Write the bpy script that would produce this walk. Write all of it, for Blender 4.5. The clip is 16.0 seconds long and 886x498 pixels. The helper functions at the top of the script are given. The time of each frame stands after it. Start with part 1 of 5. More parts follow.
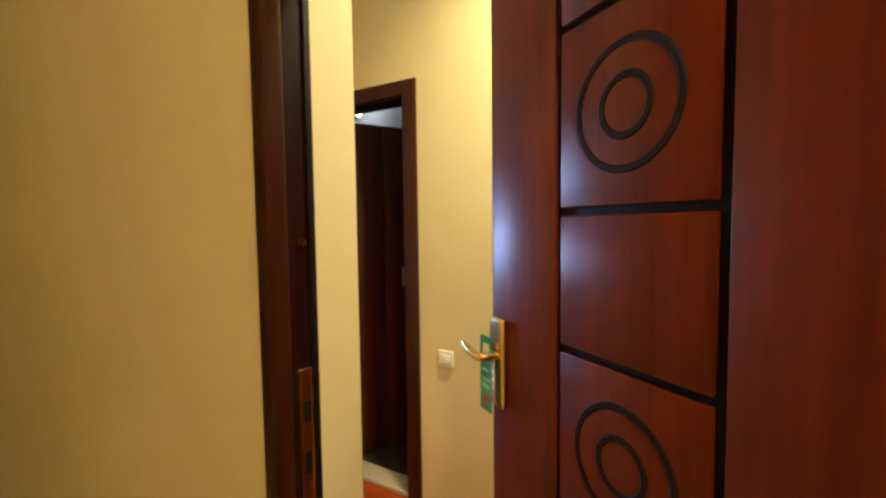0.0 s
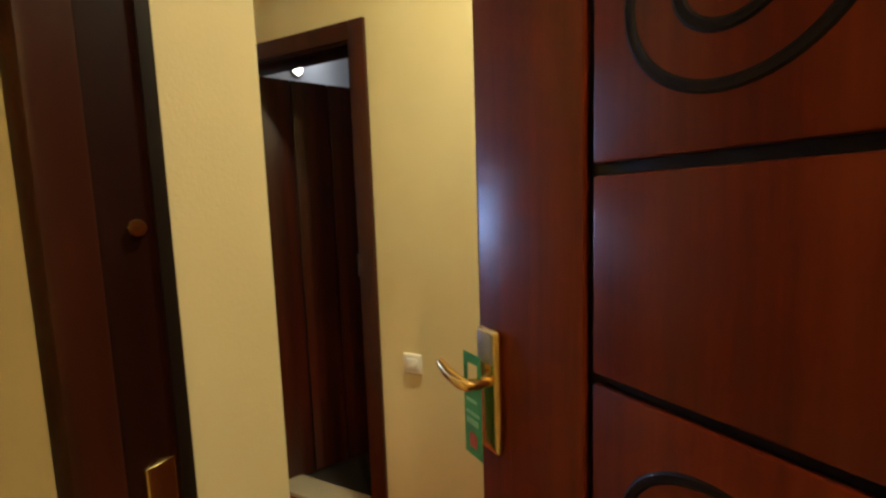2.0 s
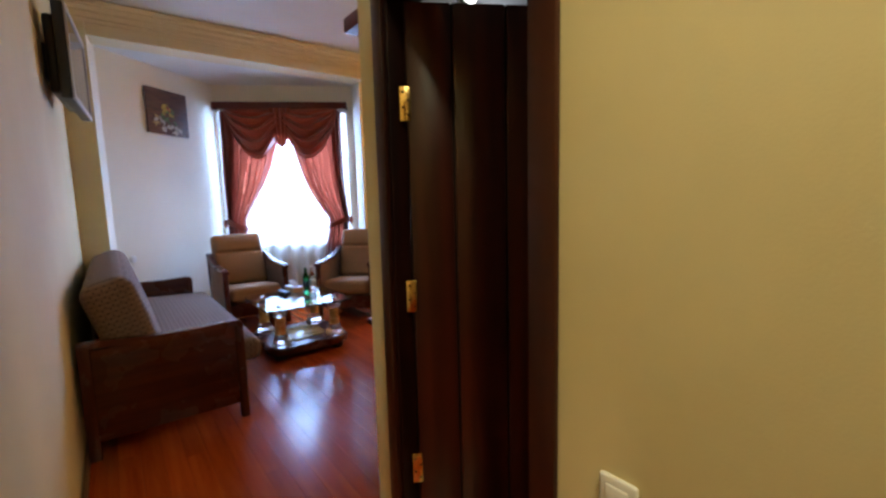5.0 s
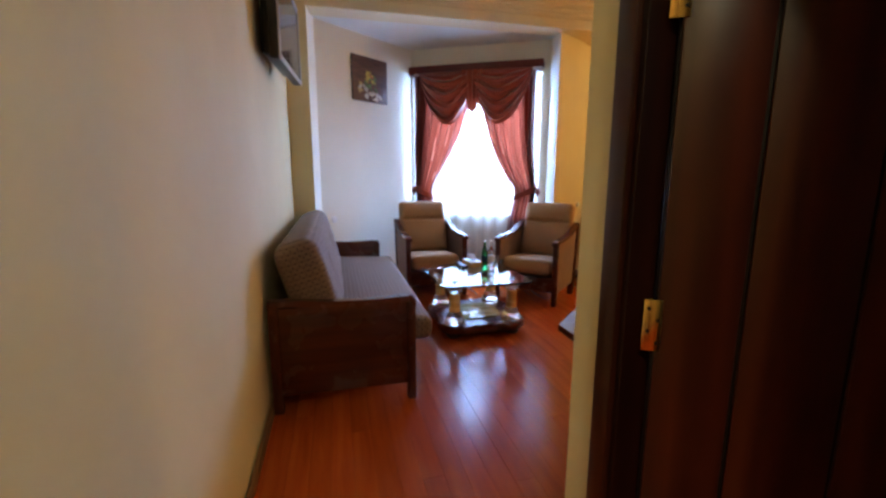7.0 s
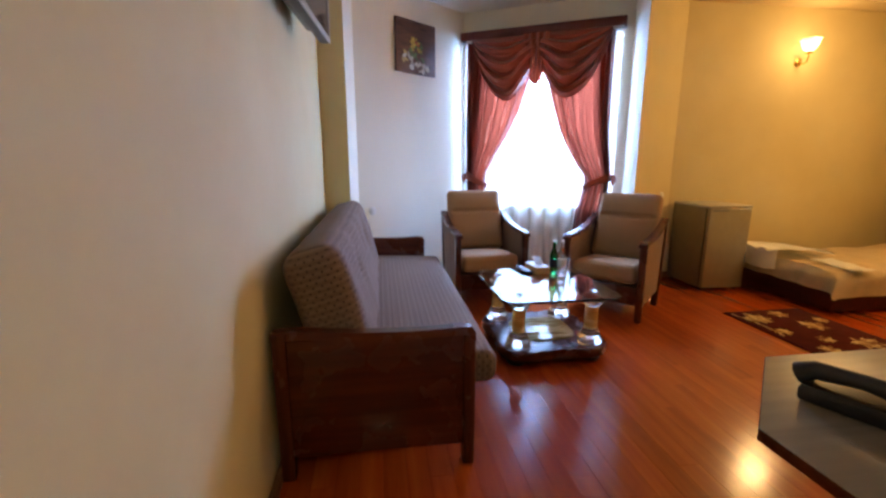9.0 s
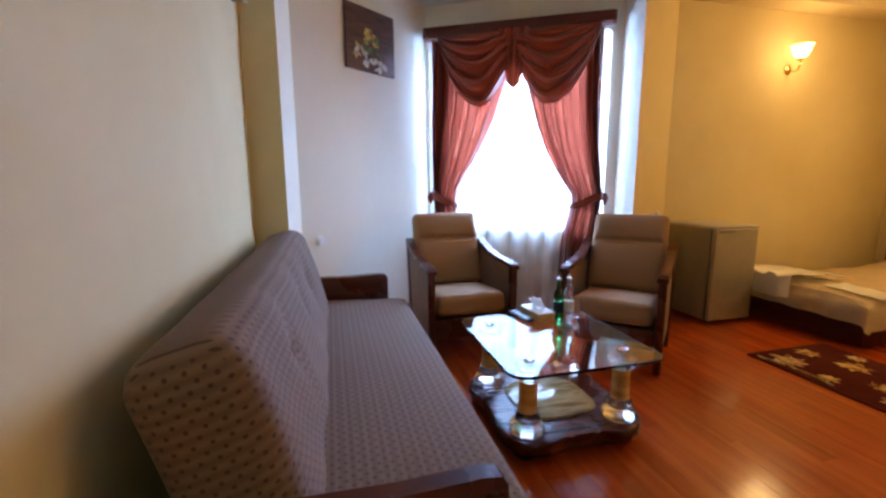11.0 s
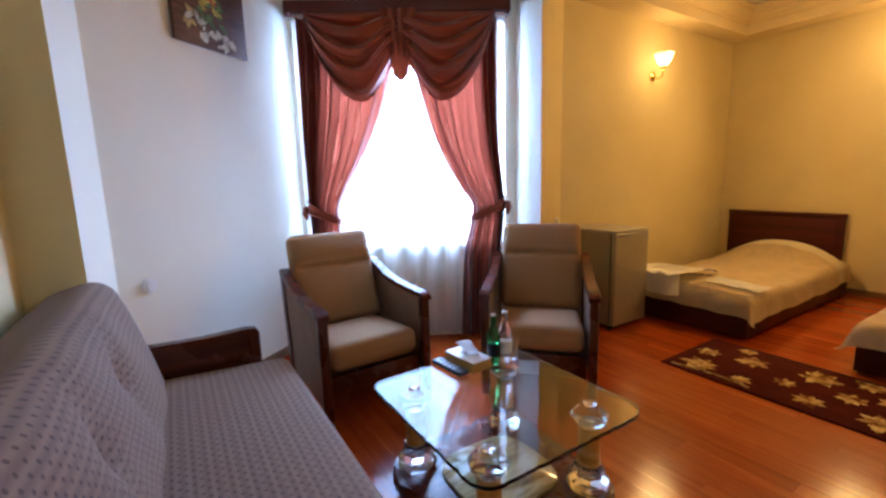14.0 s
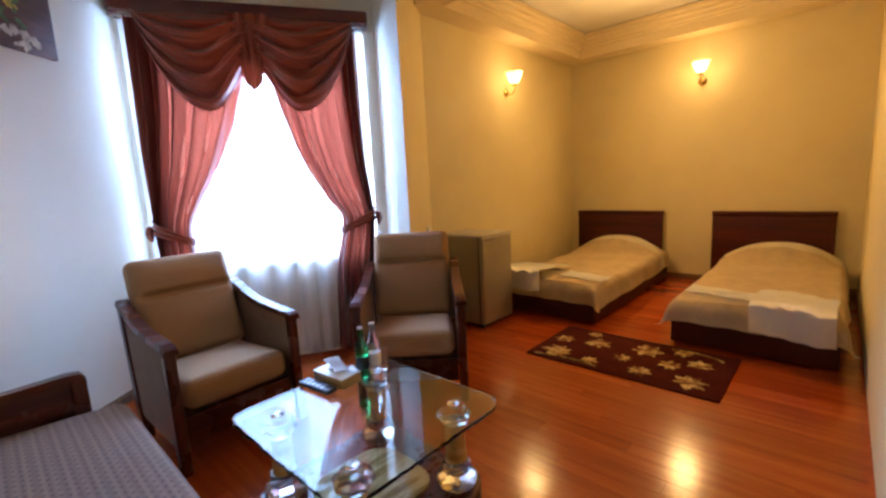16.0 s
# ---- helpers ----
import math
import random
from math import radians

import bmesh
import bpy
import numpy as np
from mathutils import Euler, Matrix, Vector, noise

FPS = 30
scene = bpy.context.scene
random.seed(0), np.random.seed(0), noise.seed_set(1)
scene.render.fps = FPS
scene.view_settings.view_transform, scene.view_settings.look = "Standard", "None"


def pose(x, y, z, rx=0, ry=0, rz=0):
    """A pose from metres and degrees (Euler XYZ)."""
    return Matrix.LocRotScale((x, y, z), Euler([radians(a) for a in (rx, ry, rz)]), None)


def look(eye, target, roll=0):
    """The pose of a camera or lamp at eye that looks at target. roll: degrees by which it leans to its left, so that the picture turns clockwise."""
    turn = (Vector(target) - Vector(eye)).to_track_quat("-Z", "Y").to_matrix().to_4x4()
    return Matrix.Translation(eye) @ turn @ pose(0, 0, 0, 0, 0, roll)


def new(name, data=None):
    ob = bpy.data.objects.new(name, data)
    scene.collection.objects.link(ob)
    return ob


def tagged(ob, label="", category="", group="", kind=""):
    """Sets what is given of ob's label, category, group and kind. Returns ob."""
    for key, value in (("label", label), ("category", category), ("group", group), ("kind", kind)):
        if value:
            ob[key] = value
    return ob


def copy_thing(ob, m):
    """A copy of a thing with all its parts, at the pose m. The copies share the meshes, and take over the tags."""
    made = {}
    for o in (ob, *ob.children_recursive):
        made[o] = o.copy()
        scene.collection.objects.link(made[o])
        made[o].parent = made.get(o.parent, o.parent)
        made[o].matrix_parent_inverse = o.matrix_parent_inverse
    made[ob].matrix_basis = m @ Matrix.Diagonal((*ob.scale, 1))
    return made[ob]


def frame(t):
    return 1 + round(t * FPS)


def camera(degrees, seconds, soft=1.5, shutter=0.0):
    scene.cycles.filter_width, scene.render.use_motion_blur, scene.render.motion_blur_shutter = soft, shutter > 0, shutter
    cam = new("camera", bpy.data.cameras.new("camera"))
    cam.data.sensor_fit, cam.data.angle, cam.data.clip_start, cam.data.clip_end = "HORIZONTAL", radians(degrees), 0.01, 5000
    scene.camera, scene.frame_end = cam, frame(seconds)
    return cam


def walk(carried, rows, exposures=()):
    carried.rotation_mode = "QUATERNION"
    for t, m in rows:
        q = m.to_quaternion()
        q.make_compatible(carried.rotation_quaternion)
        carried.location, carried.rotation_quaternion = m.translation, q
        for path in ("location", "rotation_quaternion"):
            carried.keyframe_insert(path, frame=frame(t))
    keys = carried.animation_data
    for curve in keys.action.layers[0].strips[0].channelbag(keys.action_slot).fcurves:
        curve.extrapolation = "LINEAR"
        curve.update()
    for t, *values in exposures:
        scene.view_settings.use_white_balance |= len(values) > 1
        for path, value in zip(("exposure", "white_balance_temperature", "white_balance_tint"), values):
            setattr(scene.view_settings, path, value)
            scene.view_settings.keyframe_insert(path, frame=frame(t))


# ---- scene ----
cam = camera(91.7, 16.0, soft=2.6)
PATH = [
    (0, (0.924, -1.819, 1.384), (2.642, -0.801, 1.268), -0.7),
    (0.5, (0.964, -1.802, 1.380), (2.697, -0.814, 1.249), -0.5),
    (1, (1.046, -1.765, 1.379), (2.798, -0.814, 1.218), -0.9),
    (1.5, (1.137, -1.702, 1.375), (2.925, -0.824, 1.190), -1.1),
    (2, (1.225, -1.633, 1.367), (3.021, -0.777, 1.159), -1.9),
    (2.5, (1.338, -1.600, 1.353), (3.103, -0.686, 1.129), -2.4),
    (3, (1.508, -1.565, 1.353), (3.199, -0.518, 1.145), -3.1),
    (3.5, (1.606, -1.502, 1.345), (3.241, -0.377, 1.100), -3.0),
    (4, (1.722, -1.385, 1.345), (3.281, -0.145, 1.102), -2.6),
    (4.5, (1.813, -1.310, 1.337), (3.256, 0.044, 1.047), -1.7),
    (5, (1.891, -1.234, 1.348), (3.103, 0.340, 1.113), -1.5),
    (5.2, (1.898, -1.180, 1.342), (3.002, 0.462, 1.105), -1.5),
    (7.5, (2.133, -0.568, 1.313), (2.466, 1.369, 0.94), 0.1),
    (8, (2.174, -0.374, 1.292), (2.395, 1.573, 0.893), -0.0),
    (8.5, (2.156, -0.199, 1.298), (2.384, 1.746, 0.891), 0.6),
    (9, (2.12, -0.001, 1.294), (2.401, 1.937, 0.886), 0.0),
    (11.3, (2.139, 0.901, 1.275), (2.639, 2.81, 0.953), -0.3),
    (11.5, (2.142, 0.956, 1.281), (2.639, 2.859, 0.917), -0.3),
    (12, (2.19, 1.174, 1.289), (2.721, 3.071, 0.946), -1.3),
    (12.5, (2.218, 1.269, 1.311), (2.858, 3.121, 0.913), -0.8),
    (13, (2.191, 1.442, 1.303), (3.042, 3.217, 0.954), -1.6),
    (13.5, (2.178, 1.49, 1.313), (3.155, 3.2, 0.965), -1.2),
    (14, (2.192, 1.492, 1.322), (3.238, 3.167, 1.0), -1.6),
    (14.5, (2.2, 1.452, 1.327), (3.328, 3.073, 1.012), -1.9),
    (15, (2.236, 1.414, 1.346), (3.475, 2.95, 1.023), -2.5),
    (15.5, (2.262, 1.396, 1.344), (3.617, 2.834, 1.033), -2.9),
    (16, (2.274, 1.402, 1.335), (3.721, 2.75, 1.031), -3.0),
]
walk(cam, [(t, look(eye, target, roll)) for t, eye, target, roll in PATH],
     [(0.0, -0.1), (0.6, -0.3), (1.3, -0.65), (2.2, -0.75), (3.0, -0.85), (4.0, -0.85), (5.2, -1.1), (7.3, -0.92), (9.0, -0.85), (12.0, -0.92), (14.0, -0.92), (16.0, -0.95)])

# ---- world and lights ----
world = bpy.data.worlds.new("sky")
scene.world = world
world.use_nodes = True
wn = world.node_tree.nodes
sky = wn.new("ShaderNodeTexSky")
sky.sky_type = "NISHITA"
sky.sun_disc = False
sky.sun_elevation = radians(38)
sky.sun_rotation = radians(200)
wn["Background"].inputs["Strength"].default_value = 0.12
world.node_tree.links.new(sky.outputs["Color"], wn["Background"].inputs["Color"])

sun_data = bpy.data.lights.new("sun", "SUN")
sun_data.energy, sun_data.angle, sun_data.color = 2.0, radians(0.5), (1.0, 0.95, 0.88)
sun = new("sun", sun_data)
sun.matrix_world = look((0, -10, 8), (0, 0, 0))

WIN_POWER = 1500.0
SCONCE_POWER = 13.0
SCONCE_FILL = 210.0
HALL_POWER = 270.0
CORRIDOR_POWER = 105.0
BATH_POWER = 1.2


def lamp_at(name, kind, power, colour, m, size=0.05, size_y=None):
    d = bpy.data.lights.new(name, kind)
    d.energy, d.color = power, colour
    if kind == "AREA":
        d.shape, d.size, d.size_y = "RECTANGLE", size, size_y or size
    else:
        d.shadow_soft_size = size
    ob = new(name, d)
    ob.matrix_world = m
    return ob


# ---- materials ----
def material(name):
    m = bpy.data.materials.new(name)
    m.use_nodes = True
    nt = m.node_tree
    return m, nt, nt.nodes["Principled BSDF"]


def ramp_node(nt, stops):
    r = nt.nodes.new("ShaderNodeValToRGB")
    els = r.color_ramp.elements
    els[0].position, els[0].color = stops[0][0], (*stops[0][1], 1)
    els[1].position, els[1].color = stops[-1][0], (*stops[-1][1], 1)
    for p, c in stops[1:-1]:
        e = els.new(p)
        e.color = (*c, 1)
    return r


def coords(nt, scale=(1, 1, 1), rot=(0, 0, 0)):
    tc = nt.nodes.new("ShaderNodeTexCoord")
    mp = nt.nodes.new("ShaderNodeMapping")
    mp.inputs["Scale"].default_value = scale
    mp.inputs["Rotation"].default_value = rot
    nt.links.new(tc.outputs["Object"], mp.inputs["Vector"])
    return mp.outputs["Vector"]


def noise_node(nt, vec, scale, detail=4.0, rough=0.55):
    n = nt.nodes.new("ShaderNodeTexNoise")
    n.inputs["Scale"].default_value = scale
    n.inputs["Detail"].default_value = detail
    n.inputs["Roughness"].default_value = rough
    nt.links.new(vec, n.inputs["Vector"])
    return n.outputs["Fac"]


def add_bump(nt, bsdf, height, strength, dist=0.01):
    b = nt.nodes.new("ShaderNodeBump")
    b.inputs["Strength"].default_value = strength
    b.inputs["Distance"].default_value = dist
    nt.links.new(height, b.inputs["Height"])
    nt.links.new(b.outputs["Normal"], bsdf.inputs["Normal"])


def mathn(nt, op, a, b=None):
    n = nt.nodes.new("ShaderNodeMath")
    n.operation = op
    for i, v in enumerate((a, b)):
        if v is None:
            continue
        if isinstance(v, (int, float)):
            n.inputs[i].default_value = v
        else:
            nt.links.new(v, n.inputs[i])
    return n.outputs[0]


def mixc(nt, fac, a, b, mode="MIX"):
    n = nt.nodes.new("ShaderNodeMix")
    n.data_type, n.blend_type = "RGBA", mode
    for sock, v in ((n.inputs["Factor"], fac), (n.inputs[6], a), (n.inputs[7], b)):
        if isinstance(v, (int, float)):
            sock.default_value = v
        elif isinstance(v, tuple):
            sock.default_value = (*v, 1)
        else:
            nt.links.new(v, sock)
    return n.outputs[2]


def paint(name, low, high, rough=0.75, big=1.3, fine=170.0, bump=0.10):
    m, nt, b = material(name)
    v = coords(nt)
    r = ramp_node(nt, [(0.3, low), (0.7, high)])
    nt.links.new(noise_node(nt, v, big, 5), r.inputs["Fac"])
    nt.links.new(r.outputs["Color"], b.inputs["Base Color"])
    rr = nt.nodes.new("ShaderNodeMapRange")
    rr.inputs["To Min"].default_value, rr.inputs["To Max"].default_value = rough - 0.08, rough + 0.08
    nt.links.new(noise_node(nt, v, 7.0), rr.inputs["Value"])
    nt.links.new(rr.outputs["Result"], b.inputs["Roughness"])
    add_bump(nt, b, noise_node(nt, v, fine, 3), bump, 0.004)
    return m


def wood(name, dark, mid, light, rough=0.3, axis="z", scale=1.0, coat=0.3, random=0.0, figure=0.12):
    m, nt, b = material(name)
    s = {"x": (0.6, 9, 9), "y": (9, 0.6, 9), "z": (9, 9, 0.6)}[axis]
    v = coords(nt, tuple(k * scale for k in s))
    if random:
        oi = nt.nodes.new("ShaderNodeObjectInfo")
        add = nt.nodes.new("ShaderNodeVectorMath")
        add.operation = "ADD"
        sc = nt.nodes.new("ShaderNodeVectorMath")
        sc.operation = "SCALE"
        sc.inputs[0].default_value = (37.0, 53.0, 11.0)
        nt.links.new(oi.outputs["Random"], sc.inputs["Scale"])
        nt.links.new(v, add.inputs[0])
        nt.links.new(sc.outputs[0], add.inputs[1])
        v = add.outputs[0]
    f = noise_node(nt, v, 1.6, 8, 0.62)
    wv = nt.nodes.new("ShaderNodeTexWave")
    wv.bands_direction = {"x": "Y", "y": "X", "z": "X"}[axis]
    wv.inputs["Scale"].default_value = 0.8
    wv.inputs["Distortion"].default_value = 14.0
    wv.inputs["Detail"].default_value = 3.0
    wv.inputs["Detail Scale"].default_value = 0.8
    nt.links.new(v, wv.inputs["Vector"])
    f = mathn(nt, "ADD", mathn(nt, "MULTIPLY", f, 1 - figure), mathn(nt, "MULTIPLY", wv.outputs["Fac"], figure))
    r = ramp_node(nt, [(0.28, dark), (0.5, mid), (0.72, light)])
    nt.links.new(f, r.inputs["Fac"])
    col = r.outputs["Color"]
    fine = noise_node(nt, coords(nt, tuple(k * scale * 5 for k in s)), 3.0, 3)
    col = mixc(nt, mathn(nt, "MULTIPLY", fine, 0.35), col, dark)
    if random:
        hs = nt.nodes.new("ShaderNodeHueSaturation")
        mr = nt.nodes.new("ShaderNodeMapRange")
        mr.inputs["To Min"].default_value, mr.inputs["To Max"].default_value = 1 - random, 1 + random
        nt.links.new(oi.outputs["Random"], mr.inputs["Value"])
        nt.links.new(mr.outputs["Result"], hs.inputs["Value"])
        nt.links.new(col, hs.inputs["Color"])
        col = hs.outputs["Color"]
    nt.links.new(col, b.inputs["Base Color"])
    rr = nt.nodes.new("ShaderNodeMapRange")
    rr.inputs["To Min"].default_value, rr.inputs["To Max"].default_value = rough * 0.75, rough * 1.3
    nt.links.new(noise_node(nt, coords(nt), 5.0, 5), rr.inputs["Value"])
    nt.links.new(rr.outputs["Result"], b.inputs["Roughness"])
    b.inputs["Coat Weight"].default_value = coat
    b.inputs["Specular IOR Level"].default_value = 0.32
    b.inputs["Coat Roughness"].default_value = rough * 0.6
    add_bump(nt, b, fine, 0.06, 0.003)
    return m


def plain(name, colour, rough=0.5, metal=0.0, vary=0.12, bump=0.05, scale=40.0):
    m, nt, b = material(name)
    v = coords(nt)
    lo = tuple(c * (1 - vary) for c in colour)
    hi = tuple(min(1, c * (1 + vary)) for c in colour)
    r = ramp_node(nt, [(0.3, lo), (0.7, hi)])
    nt.links.new(noise_node(nt, v, scale * 0.2, 5), r.inputs["Fac"])
    nt.links.new(r.outputs["Color"], b.inputs["Base Color"])
    b.inputs["Metallic"].default_value = metal
    rr = nt.nodes.new("ShaderNodeMapRange")
    rr.inputs["To Min"].default_value, rr.inputs["To Max"].default_value = max(0.02, rough * 0.8), min(1, rough * 1.2)
    nt.links.new(noise_node(nt, v, scale * 0.5), rr.inputs["Value"])
    nt.links.new(rr.outputs["Result"], b.inputs["Roughness"])
    if bump:
        add_bump(nt, b, noise_node(nt, v, scale), bump, 0.003)
    return m


def glass(name, colour=(1, 1, 1), rough=0.02, ior=1.48):
    m, nt, b = material(name)
    b.inputs["Base Color"].default_value = (*colour, 1)
    b.inputs["Roughness"].default_value = rough
    b.inputs["IOR"].default_value = ior
    b.inputs["Transmission Weight"].default_value = 1.0
    return m


def emitter(name, colour, strength):
    m, nt, b = material(name)
    b.inputs["Base Color"].default_value = (*colour, 1)
    b.inputs["Emission Color"].default_value = (*colour, 1)
    b.inputs["Emission Strength"].default_value = strength
    return m


def upholstery(name, base, light, dot, pitch=0.03, stripes=True, across=False):
    """Woven cloth with fine lengthwise stripes and rows of small dark dots."""
    m, nt, b = material(name)
    tc = nt.nodes.new("ShaderNodeTexCoord")
    sp = nt.nodes.new("ShaderNodeSeparateXYZ")
    nt.links.new(tc.outputs["Object"], sp.inputs[0])
    sn = nt.nodes.new("ShaderNodeSeparateXYZ")
    nt.links.new(tc.outputs["Normal"], sn.inputs[0])
    side = mathn(nt, "GREATER_THAN", mathn(nt, "ABSOLUTE", sn.outputs["Y"]), 0.7)
    mx = nt.nodes.new("ShaderNodeMix")
    nt.links.new(side, mx.inputs["Factor"])
    nt.links.new(sp.outputs["Y"], mx.inputs[2])
    nt.links.new(sp.outputs["Z"], mx.inputs[3])
    k = 2 * math.pi / pitch
    sx = mathn(nt, "SINE", mathn(nt, "MULTIPLY", sp.outputs["X"], k))
    sy = mathn(nt, "SINE", mathn(nt, "MULTIPLY", mx.outputs[0], k * 1.15))
    pa, pb = mathn(nt, "MULTIPLY", sp.outputs["X"], k * 0.80), mathn(nt, "MULTIPLY", mx.outputs[0], k * 0.80)
    s1 = mathn(nt, "SINE", mathn(nt, "ADD", pa, pb))
    s2 = mathn(nt, "SINE", mathn(nt, "SUBTRACT", pa, pb))
    dots = mathn(nt, "GREATER_THAN", mathn(nt, "ADD", s1, s2), 1.30)
    line = mathn(nt, "MULTIPLY", mathn(nt, "ADD", mathn(nt, "MULTIPLY", sy if across else sx, 0.5), 0.5), 0.75 if stripes else 0.2)
    col = mixc(nt, line, light, base)
    col = mixc(nt, mathn(nt, "MULTIPLY", dots, 0.75), col, dot)
    weave = noise_node(nt, coords(nt, (1, 1, 1)), 420.0, 2)
    col = mixc(nt, mathn(nt, "MULTIPLY", noise_node(nt, coords(nt), 6.0, 4), 0.25), col, base)
    nt.links.new(col, b.inputs["Base Color"])
    b.inputs["Roughness"].default_value = 0.88
    b.inputs["Sheen Weight"].default_value = 0.06
    add_bump(nt, b, weave, 0.35, 0.003)
    return m


def cloth(name, colour, vary=0.15, rough=0.85, weave=350.0, sheen=0.2, bump=0.25):
    m, nt, b = material(name)
    v = coords(nt)
    lo = tuple(c * (1 - vary) for c in colour)
    hi = tuple(min(1, c * (1 + vary)) for c in colour)
    r = ramp_node(nt, [(0.3, lo), (0.7, hi)])
    nt.links.new(noise_node(nt, v, 9.0, 6), r.inputs["Fac"])
    nt.links.new(r.outputs["Color"], b.inputs["Base Color"])
    b.inputs["Roughness"].default_value = rough
    b.inputs["Sheen Weight"].default_value = sheen
    add_bump(nt, b, noise_node(nt, v, weave, 2), bump, 0.003)
    return m


def curtain_cloth(name, colour, trans, mix=0.4, clear=0.0, rough=0.5):
    """Thin cloth that lets daylight glow through."""
    m, nt, b = material(name)
    v = coords(nt)
    r = ramp_node(nt, [(0.3, tuple(c * 0.8 for c in colour)), (0.7, colour)])
    nt.links.new(noise_node(nt, coords(nt, (30, 30, 1)), 1.0, 5), r.inputs["Fac"])
    nt.links.new(r.outputs["Color"], b.inputs["Base Color"])
    b.inputs["Roughness"].default_value = rough
    b.inputs["Sheen Weight"].default_value = 0.3
    add_bump(nt, b, noise_node(nt, v, 260.0, 2), 0.15, 0.002)
    tr = nt.nodes.new("ShaderNodeBsdfTranslucent")
    tr.inputs["Color"].default_value = (*trans, 1)
    mx = nt.nodes.new("ShaderNodeMixShader")
    mx.inputs["Fac"].default_value = mix
    nt.links.new(b.outputs[0], mx.inputs[1])
    nt.links.new(tr.outputs[0], mx.inputs[2])
    last = mx
    if clear:
        tp = nt.nodes.new("ShaderNodeBsdfTransparent")
        m2 = nt.nodes.new("ShaderNodeMixShader")
        m2.inputs["Fac"].default_value = clear
        nt.links.new(mx.outputs[0], m2.inputs[1])
        nt.links.new(tp.outputs[0], m2.inputs[2])
        last = m2
    nt.links.new(last.outputs[0], nt.nodes["Material Output"].inputs["Surface"])
    return m


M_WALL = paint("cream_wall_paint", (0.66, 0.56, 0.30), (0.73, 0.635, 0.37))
# the same cream paint, lightened so its colour holds the bay's daylight
M_WALL_DAYLIT = paint("daylit_wall_paint", (0.78, 0.725, 0.57), (0.84, 0.785, 0.63))
M_CEIL = paint("white_ceiling_paint", (0.70, 0.68, 0.62), (0.78, 0.76, 0.70), bump=0.06)
M_BATH = paint("white_bath_paint", (0.72, 0.74, 0.76), (0.8, 0.82, 0.84), bump=0.04)
M_CORNICE = paint("cream_cornice_paint", (0.72, 0.60, 0.36), (0.80, 0.68, 0.44), bump=0.05)
M_PLANK = wood("cherry_laminate", (0.25, 0.034, 0.005), (0.36, 0.058, 0.0085), (0.45, 0.086, 0.013), 0.17, "y", 1.2, 0.18, 0.12, 0.0)
M_SUBFLOOR = plain("dark_floor_joint", (0.12, 0.024, 0.006), 0.6)
M_TILE_FLOOR = plain("beige_stone_floor", (0.42, 0.36, 0.25), 0.25, scale=8.0)
# bathroom tile coloured near black, standing in for the room's darkness
M_UNLITTILE = plain("unlit_bath_tile", (0.035, 0.030, 0.026), 0.3, scale=8.0)
M_DOOR = wood("mahogany_door_wood", (0.070, 0.0085, 0.0020), (0.118, 0.0160, 0.0036), (0.165, 0.026, 0.0058), 0.38, "z", 1.6, 0.12, 0.0, 0.04)
M_BATHDOOR = wood("dark_mahogany_wood", (0.018, 0.003, 0.0015), (0.045, 0.007, 0.003), (0.075, 0.013, 0.005), 0.33, "z", 0.6, 0.15)
M_CASING = wood("mahogany_casing_wood", (0.020, 0.004, 0.002), (0.036, 0.0075, 0.0034), (0.058, 0.013, 0.0055), 0.34, "z", 0.8, 0.12)
M_DARKWOOD = wood("dark_wenge_wood", (0.007, 0.0012, 0.0006), (0.015, 0.0024, 0.0012), (0.026, 0.0048, 0.0024), 0.42, "z", 0.8, 0.08)
M_GROOVE = plain("black_groove", (0.008, 0.004, 0.003), 0.55)
for mm_ in (M_GROOVE, M_DARKWOOD, M_DOOR):
    mm_.node_tree.nodes["Principled BSDF"].inputs["Specular IOR Level"].default_value = 0.18
M_FURN = wood("brown_furniture_wood", (0.036, 0.006, 0.0025), (0.082, 0.0155, 0.0052), (0.13, 0.028, 0.0095), 0.26, "x", 1.0, 0.12)
M_FURN_Z = wood("brown_furniture_wood_upright", (0.036, 0.006, 0.0025), (0.082, 0.0155, 0.0052), (0.13, 0.028, 0.0095), 0.26, "z", 1.0, 0.12)
M_HEAD = wood("mahogany_bed_wood", (0.030, 0.003, 0.0012), (0.065, 0.0065, 0.0025), (0.10, 0.011, 0.0045), 0.42, "y", 1.0, 0.1)
M_SKIRT = wood("tan_skirting_wood", (0.14, 0.07, 0.03), (0.20, 0.11, 0.05), (0.26, 0.15, 0.07), 0.4, "y", 1.0, 0.2)
M_BRASS = plain("polished_brass", (0.80, 0.56, 0.22), 0.22, 1.0, 0.1, 0.02)
M_STEEL = plain("brushed_steel", (0.55, 0.55, 0.55), 0.3, 1.0, 0.1, 0.03)
M_GREYSENSOR = plain("grey_lock_reader", (0.22, 0.22, 0.23), 0.35)
M_GREEN = plain("green_card", (0.03, 0.30, 0.11), 0.45)
M_PALEGREEN = plain("pale_green_print", (0.25, 0.55, 0.32), 0.5)
M_RED = plain("red_print", (0.45, 0.09, 0.06), 0.5)
M_WHITEPLASTIC = plain("white_plastic", (0.80, 0.78, 0.72), 0.35, vary=0.05, bump=0.02)
M_BLACK = plain("black_plastic", (0.015, 0.015, 0.017), 0.35, bump=0.03)
M_SCREEN = plain("dark_screen_glass", (0.02, 0.022, 0.025), 0.08, bump=0.0)
M_SILVER = plain("silver_plastic", (0.45, 0.44, 0.42), 0.35, 0.3)
M_SOFA = upholstery("taupe_dotted_upholstery", (0.140, 0.080, 0.049), (0.225, 0.142, 0.092), (0.030, 0.016, 0.011), 0.029)
